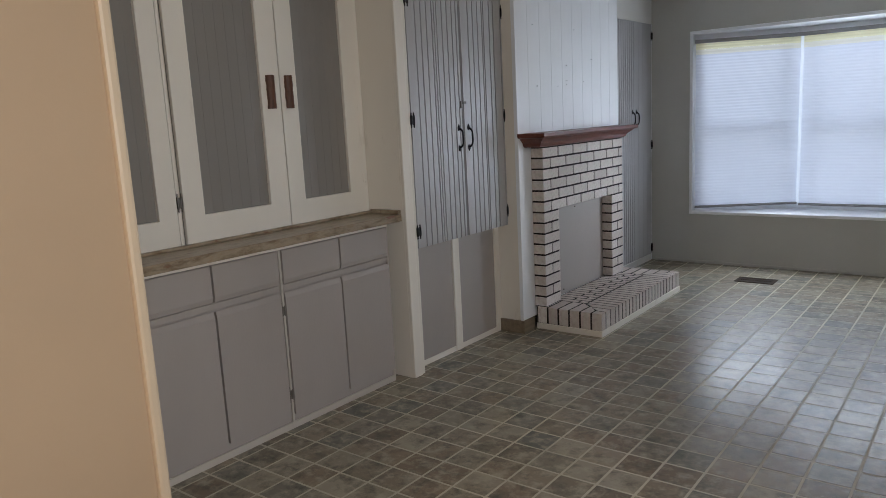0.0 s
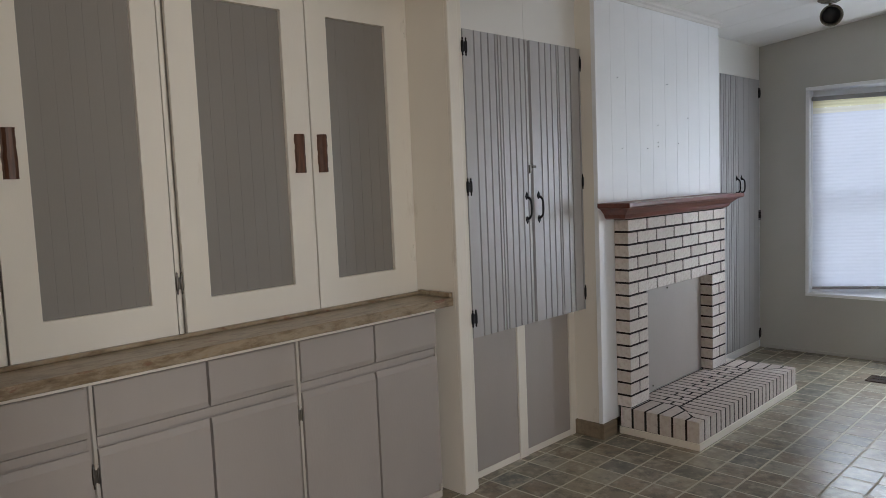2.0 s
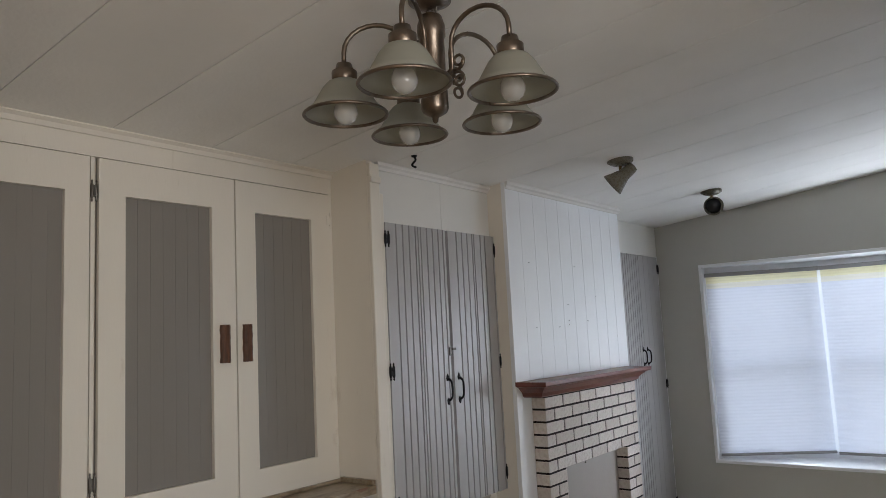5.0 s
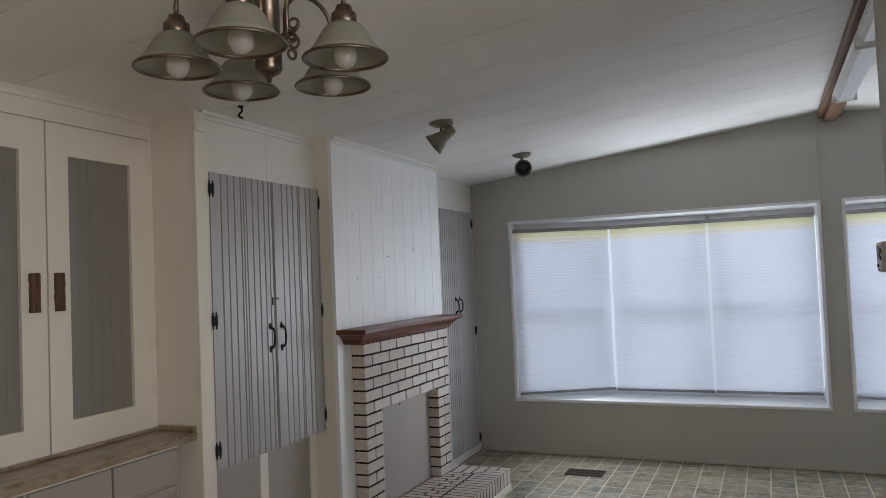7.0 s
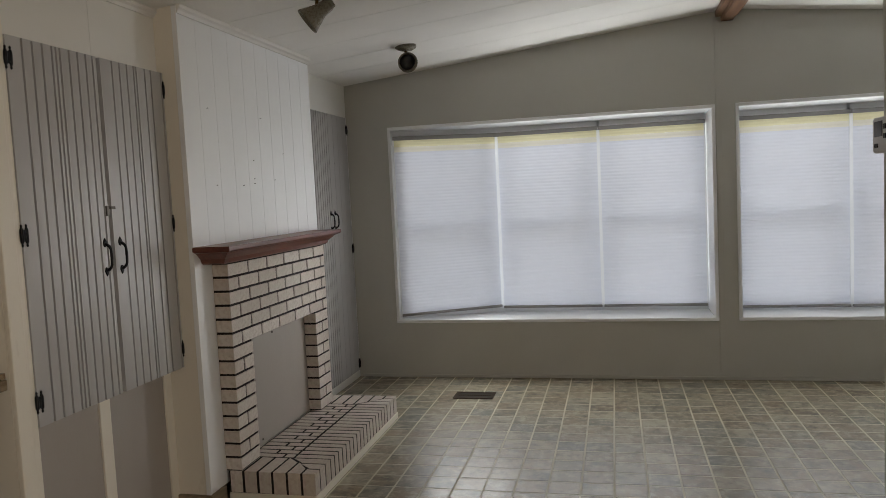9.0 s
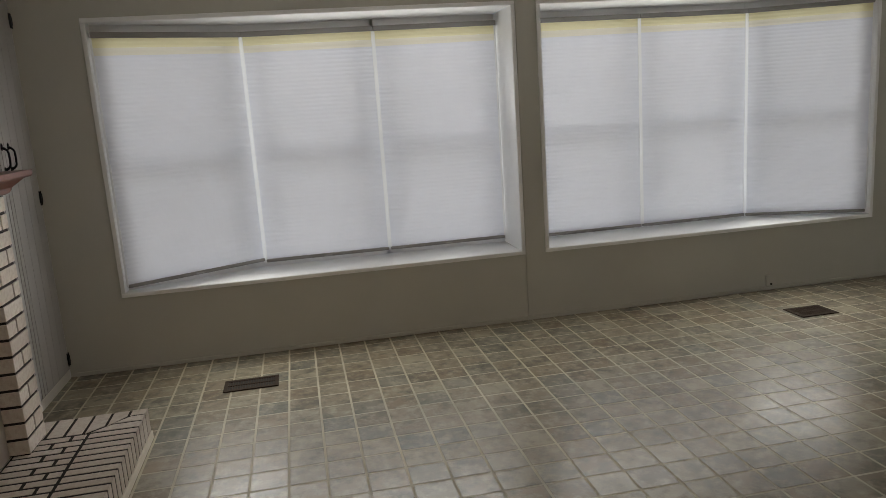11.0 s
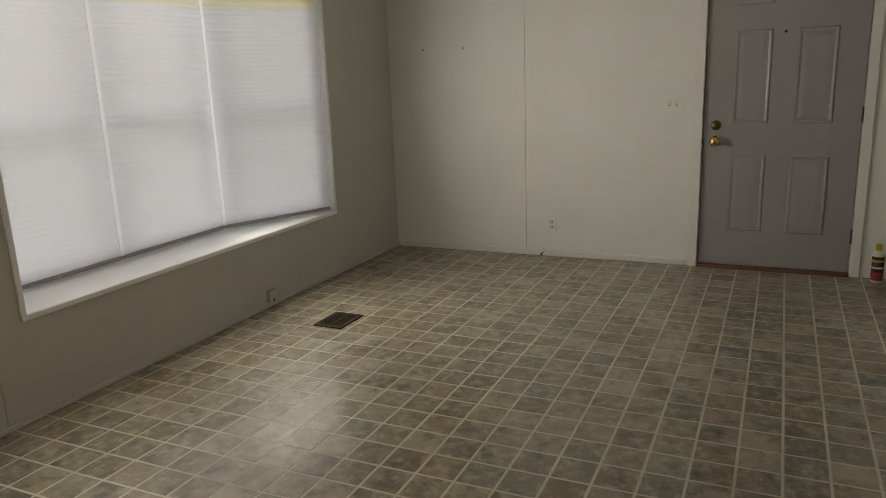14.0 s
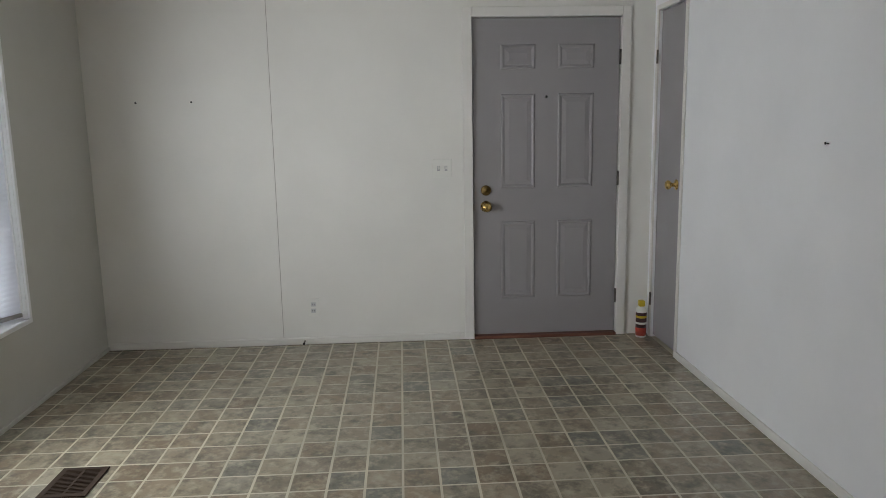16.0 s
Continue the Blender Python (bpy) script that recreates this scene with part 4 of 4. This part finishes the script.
part("curl", bm_tube([(0.19 + 0.014 * math.sin(k * 0.62) * (0.4 + k / 14), -3.275, _hz - 0.006 - 0.0045 * k) for k in range(12)], 0.005, 8), M_IRON, hk)


def chandelier(cx, cy, rim):
    top = ceil_z(cx)
    ch = tagged(_placed(new("chandelier"), pose(cx, cy, rim)), "five-arm bronze chandelier with frosted bell glass shades, unlit", "chandelier")
    part("column", bm_lathe([(0.0, -0.034), (0.007, -0.030), (0.009, -0.018), (0.018, -0.013), (0.032, -0.004), (0.037, 0.006), (0.036, 0.06), (0.034, 0.065), (0.034, 0.20), (0.038, 0.205), (0.038, 0.235), (0.03, 0.262), (0.012, 0.272), (0.0, 0.276)], 28), M_BRONZE, ch)
    part("canopy", bm_lathe([(0.0, top - rim + 0.006), (0.06, top - rim + 0.004), (0.058, top - rim - 0.012), (0.02, top - rim - 0.03), (0.0, top - rim - 0.032)], 28), M_BRONZE, ch)
    n = 3
    for k in range(n):
        z = 0.285 + (top - rim - 0.03 - 0.285) * (k + 0.5) / n
        hh = (top - rim - 0.03 - 0.285) / n * 0.75
        c, s = (1, 0) if k % 2 else (0, 1)
        part("chain_link", bm_tube([(0.012 * math.sin(a) * c, 0.012 * math.sin(a) * s, z + hh * math.cos(a)) for a in [2 * math.pi * i / 14 for i in range(15)]], 0.0028, 6), M_BRONZE, ch)
    for s in (-1, 1):
        part("cord_loop", bm_tube([(s * (0.01 + 0.012 * math.sin(math.pi * k / 8)), 0.006, 0.262 + 0.10 * k / 8) for k in range(9)], 0.0022, 6), M_STEEL, ch)
    R = 0.237
    for i in range(5):
        a = radians(3 + 72 * i)
        d = Vector((math.cos(a), math.sin(a), 0))
        pts = [d * 0.03 + Vector((0, 0, 0.085))]
        for k in range(13):
            q = k / 12
            ang = math.pi * (1 - q)
            pts.append(d * (0.1495 + 0.0875 * math.cos(ang)) + Vector((0, 0, 0.17 + 0.075 * math.sin(ang))))
        pts.insert(1, d * 0.062 + Vector((0, 0, 0.10)))
        pts.append(d * R + Vector((0, 0, 0.135)))
        arm = part("arm", bm_tube(pts, 0.0065, 10), M_BRONZE, ch)
        for s in (1, -1):
            sc = []
            for k in range(17):
                q = k / 16
                ang, rr = -s * (math.pi / 2 + 0.4) + s * 2.7 * math.pi * q, 0.023 * (1 - 0.68 * q)
                sc.append(d * (0.076 + 0.012 * q + rr * math.cos(ang)) + Vector((0, 0, 0.092 + s * 0.025 + rr * math.sin(ang))))
            part("scroll", bm_tube(sc, 0.004, 8), M_BRONZE, arm)
        m = Matrix.Translation(d * R)
        part("socket_cup", bm_lathe([(0.0, 0.142), (0.02, 0.14), (0.024, 0.125), (0.034, 0.118), (0.034, 0.09), (0.03, 0.086), (0.0, 0.086)], 24, None, m), M_BRONZE, ch)
        g = part("shade", bm_lathe([(0.031, 0.094), (0.046, 0.087), (0.059, 0.072), (0.071, 0.051), (0.085, 0.027), (0.108, 0.004), (0.105, 0.003), (0.082, 0.025), (0.068, 0.049), (0.056, 0.069), (0.043, 0.083), (0.028, 0.09)], 36, None, m), M_FROST, ch, "frosted glass bell shade")
        part("rim_band", bm_lathe([(0.106, 0.004), (0.111, 0.005), (0.1145, 0.0), (0.112, -0.004), (0.106, -0.003), (0.106, 0.004)], 36, None, m), M_BRONZE, g, "bronze rim")
        part("bulb", bm_lathe([(0.0, -0.027), (0.012, -0.025), (0.024, -0.016), (0.031, -0.002), (0.032, 0.008), (0.029, 0.023), (0.019, 0.044), (0.013, 0.06), (0.013, 0.085), (0.0, 0.086)], 20, None, m), M_BULB, ch, "unlit translucent globe bulb")


chandelier(1.09, -4.265, 2.073)


# ---- registers, plates and small things ----
def floor_register(x0, y0, x1, y1):
    v = tagged(_placed(new("floor_register"), pose(x0, y0, 0.001)), "brown louvred metal floor register", "floor vent", "floor registers")
    w, h = x1 - x0, y1 - y0
    b = 0.022
    for q in ((0, 0, w, b), (0, h - b, w, h), (0, b, b, h - b), (w - b, b, w, h - b)):
        part("frame_bar", bm_box(q[0], q[1], 0, q[2], q[3], 0.006, 0.0015), M_VENT, v)
    part("well", bm_box(b, b, 0.0, w - b, h - b, 0.0012), M_BLACK, v)
    n = 18
    for i in range(n):
        x = b + (w - 2 * b) * (i + 0.5) / n
        bm = bm_box(x - 0.0025, b, 0.0012, x + 0.0025, h - b, 0.005)
        part("louvre", bm, M_VENT, v)
    part("cross_bar", bm_box(b, h / 2 - 0.004, 0.0012, w - b, h / 2 + 0.004, 0.0055), M_VENT, v)


floor_register(0.868, -0.59, 1.147, -0.43)
floor_register(4.168, -0.632, 4.408, -0.45)


def wall_plate(m, label, toggles, mat=None):
    p = tagged(_placed(new("wall_plate"), m), label, "outlet" if not toggles else "light switch")
    w = 0.058 if toggles == 2 else 0.035
    part("cover", bm_box(-w, -0.005, -0.057, w, 0.0, 0.057, 0.002), mat or M_PLASTIC, p)
    if toggles:
        for x in ((-0.023, 0.023) if toggles == 2 else (0,)):
            part("toggle", bm_box(x - 0.005, -0.02, -0.004, x + 0.006, -0.004, 0.014, 0.002), M_PLASTIC, p)
            part("toggle_slot", bm_box(x - 0.008, -0.0058, -0.014, x + 0.008, -0.004, 0.016), M_GREYPL, p)
    else:
        for z in (-0.02, 0.02):
            part("socket", bm_box(-0.015, -0.0065, z - 0.013, 0.015, -0.004, z + 0.013, 0.001), M_THERMO, p)
            for x in (-0.006, 0.006):
                part("slot", bm_box(x - 0.001, -0.0072, z - 0.004, x + 0.001, -0.006, z + 0.005), M_BLACK, p)


jk = tagged(_placed(new("wall_jack"), pose(4.39, 0, 0.066)), "small painted-over telephone jack low on the window wall", "wall jack")
part("cover", bm_box(-0.033, -0.022, -0.036, 0.033, 0.0, 0.036, 0.006), M_WALLN, jk)
part("socket", bm_box(-0.007, -0.0235, -0.03, 0.007, -0.021, -0.018), M_BLACK, jk)
wall_plate(pose(EAST, -2.088, 1.08, 0, 0, -90), "white double light switch beside the entrance door", 2)
wall_plate(pose(EAST, -1.27, 0.235, 0, 0, -90), "white outlet on the panelled wall", 0)


def nail(m, name="nail", k=1.0):
    n = tagged(_placed(new(name), m @ Matrix.Scale(k, 4)), "small dark nail standing out of the wall", "nail", "wall nails")
    part("shank", bm_tube([(0, 0, 0), (0, -0.014, 0.002)], 0.0025, 8), M_IRON, n)
    part("head", bm_lathe([(0.0, 0.0), (0.0055, 0.0), (0.005, 0.0025), (0.0, 0.003)], 10, None, pose(0, -0.013, 0.002, 90, 0, 0)), M_IRON, n)


for _y in (-0.295, -0.616):
    nail(pose(EAST, _y, 1.498, 0, 0, -90))
nail(pose(4.151, SOUTH, 1.253, 0, 0, 180))
for _y, _z in ((-2.28, 1.86), (-1.75, 1.86), (-1.5, 1.68), (-1.86, 1.63), (-2.24, 1.5), (-1.98, 1.5), (-1.86, 1.535), (-1.86, 1.51), (-1.62, 1.53)):
    nail(pose(PX, _y, _z, 0, 0, 90), k=0.42)

th = tagged(_placed(new("thermostat"), pose(NSX, -3.475, 1.495, 0, 0, -90)), "white digital thermostat on the short wall", "thermostat")
part("case", bm_box(-0.055, -0.037, -0.043, 0.055, -0.008, 0.043, 0.007), M_THERMO, th)
part("back_plate", bm_box(-0.06, -0.009, -0.047, 0.06, 0.0, 0.047, 0.003), M_GREYPL, th)
part("display", bm_box(-0.036, -0.0385, -0.004, 0.016, -0.036, 0.032), M_SPOTIN, th, "blank dark display")
for _z in (-0.004, 0.018):
    part("button", bm_box(0.028, -0.0400, _z - 0.006, 0.042, -0.036, _z + 0.006, 0.001), M_IRON, th)
part("button", bm_box(-0.034, -0.0395, -0.03, -0.014, -0.036, -0.02, 0.001), M_IRON, th)
cm = tagged(_placed(new("door_chime"), pose(NSX, -3.775, 1.87, 0, 0, -90)), "grey wall chime with a curved cover", "door chime")
bm = bmesh.new()
_rings = []
for _k in range(9):
    _q = _k / 8
    _d = 0.011 + 0.012 * math.sin(math.pi * _q) ** 0.5
    _rings.append([bm.verts.new((_x, _y, -0.055 + 0.11 * _q)) for _x, _y in ((-0.045, -0.010), (0.045, -0.010), (0.045, -_d), (0.03, -_d - 0.006), (-0.03, -_d - 0.006), (-0.045, -_d))])
for _a, _b in zip(_rings, _rings[1:]):
    for _k in range(6):
        bm.faces.new((_a[_k], _a[(_k + 1) % 6], _b[(_k + 1) % 6], _b[_k]))
bm.faces.new(_rings[0][::-1])
bm.faces.new(_rings[-1])
part("cover", bm, M_WALLN, cm)
part("sound_slot", bm_box(-0.040, -0.0098, -0.048, 0.040, -0.0062, 0.048), M_BLACK, cm, "dark sound gap")
part("back_plate", bm_box(-0.046, -0.006, -0.058, 0.046, 0.0, 0.058, 0.002), M_WALLN, cm)
wk = tagged(_placed(new("wall_hook"), pose(NSX, -3.56, 1.306, 0, 0, -90)), "small grey coat hook on the short wall", "hook")
part("plate", bm_box(-0.012, -0.006, -0.045, 0.012, 0, 0.045, 0.002), M_GREYPL, wk)
part("prong", bm_tube([(0, -0.005, -0.02), (0, -0.016, -0.028), (0, -0.026, -0.02), (0, -0.03, 0.0)], 0.003, 8), M_GREYPL, wk)

sc = tagged(_placed(new("spray_can"), pose(5.965, -3.325, 0.0)), "red and white spray can with a yellow cap on the floor", "spray can")
part("body", bm_lathe([(0.0, 0), (0.03, 0), (0.033, 0.004), (0.033, 0.172), (0.030, 0.185), (0.018, 0.196), (0.0, 0.197)], 24), M_PLASTIC, sc, "white metal can")
part("label_band", bm_lathe([(0.0331, 0.045), (0.0336, 0.045), (0.0336, 0.16), (0.0331, 0.16)], 24), M_LABEL, sc, "dark printed band")
part("label_band", bm_lathe([(0.0331, 0.012), (0.0337, 0.012), (0.0337, 0.062), (0.0331, 0.062)], 24), M_RED, sc, "red printed band")
part("label_mark", bm_lathe([(0.0338, 0.085), (0.0341, 0.085), (0.0341, 0.098), (0.0338, 0.098)], 24), M_PLASTIC, sc)
part("label_mark", bm_lathe([(0.0338, 0.125), (0.0341, 0.125), (0.0341, 0.14), (0.0338, 0.14)], 24), M_YEL, sc)
part("cap", bm_box(-0.02, -0.018, 0.196, 0.022, 0.018, 0.235, 0.007, bm_box(0.01, -0.008, 0.21, 0.04, 0.008, 0.228, 0.003)), M_YEL, sc, "yellow trigger cap")

ds = tagged(_placed(new("door_stop"), pose(EAST - 0.012, -1.21, 0.026, 0, 0, -90)), "small dark spring door stop on the baseboard", "door stop")
part("spring", bm_tube([(0, 0, 0), (0, -0.05, -0.002)], 0.005, 8), M_STEEL, ds)
part("tip", bm_tube([(0, -0.05, -0.002), (0, -0.062, -0.003)], 0.007, 8), M_IRON, ds)

# base for the added warm kitchen light, out of view
kl = tagged(_placed(new("unseen_lamp_base"), pose(1.3, -7.2, ceil_z(1.3))), "round lamp base added out of view over the kitchen", "ceiling lamp")
part("base", bm_lathe([(0.0, 0.0), (0.15, 0.0), (0.15, -0.03), (0.13, -0.05), (0.0, -0.052)], 28), M_PLASTIC, kl)


# ---- floor tiles, last ----
GAP = 0.0098
_xl = [2.566 + 0.1432 * k for k in range(26)] + [2.566 - 0.1533 * k for k in range(1, 8)] + [1.4929 - 0.146 * k for k in range(1, 17)]
_yl = [-1.527 + 0.1435 * k for k in range(-49, 13)]
_xl.sort()
_tile_mesh = {}


def tile_mesh(w, h):
    key = (round(w, 3), round(h, 3))
    if key not in _tile_mesh:
        a, b = (key[0] - GAP) / 2, (key[1] - GAP) / 2
        v = [(-a, -b, -0.0006), (a, -b, -0.0006), (a, b, -0.0006), (-a, b, -0.0006)]
        v += [(x * (1 - 0.0005 / a), y * (1 - 0.0005 / b), 0) for x, y, z in v]
        me = bpy.data.meshes.new("tile")
        me.from_pydata(v, [], [(4, 5, 6, 7)] + [(i, (i + 1) % 4, 4 + (i + 1) % 4, 4 + i) for i in range(4)])
        me.materials.append(M_TILE)
        _tile_mesh[key] = me
    return _tile_mesh[key]


_cells = []
for x0, x1 in zip(_xl, _xl[1:]):
    for y0, y1 in zip(_yl, _yl[1:]):
        xa, ya = min(x1, EAST), min(y1, -0.0005)
        if x0 > EAST - 0.03 or y0 > -0.03 or (x0 > 4.4) * (y0 < -3.6) or (x0 > NSX and y1 < SOUTH and y0 > -4.4) or x0 < -0.85:
            continue
        _cells.append((x0, y0, xa, ya))


def _far(c):
    return abs((c[0] + c[2]) / 2 - 2.9) / 1.35 + abs((c[1] + c[3]) / 2 + 1.75)


_cells.sort(key=_far)
for x0, y0, x1, y1 in _cells[:300]:
    _o = new("tile", tile_mesh(x1 - x0, y1 - y0))
    _o.parent = floor
    _o.location = ((x0 + x1) / 2, (y0 + y1) / 2, 0)
_vs, _fs = [], []
_g = GAP / 2
for x0, y0, x1, y1 in _cells[300:]:
    x0, y0, x1, y1 = x0 + _g, y0 + _g, x1 - _g, y1 - _g
    n = len(_vs)
    _vs += [(x0, y0, -0.0006), (x1, y0, -0.0006), (x1, y1, -0.0006), (x0, y1, -0.0006), (x0 + 0.0005, y0 + 0.0005, 0), (x1 - 0.0005, y0 + 0.0005, 0), (x1 - 0.0005, y1 - 0.0005, 0), (x0 + 0.0005, y1 - 0.0005, 0)]
    _fs += [(n + 4, n + 5, n + 6, n + 7)] + [(n + a, n + (a + 1) % 4, n + 4 + (a + 1) % 4, n + 4 + a) for a in range(4)]
_me = bpy.data.meshes.new("tiles")
_me.from_pydata(_vs, [], _fs)
_me.materials.append(M_TILES)
_o = tagged(new("tiles", _me), kind="stuff")
_o.parent = floor
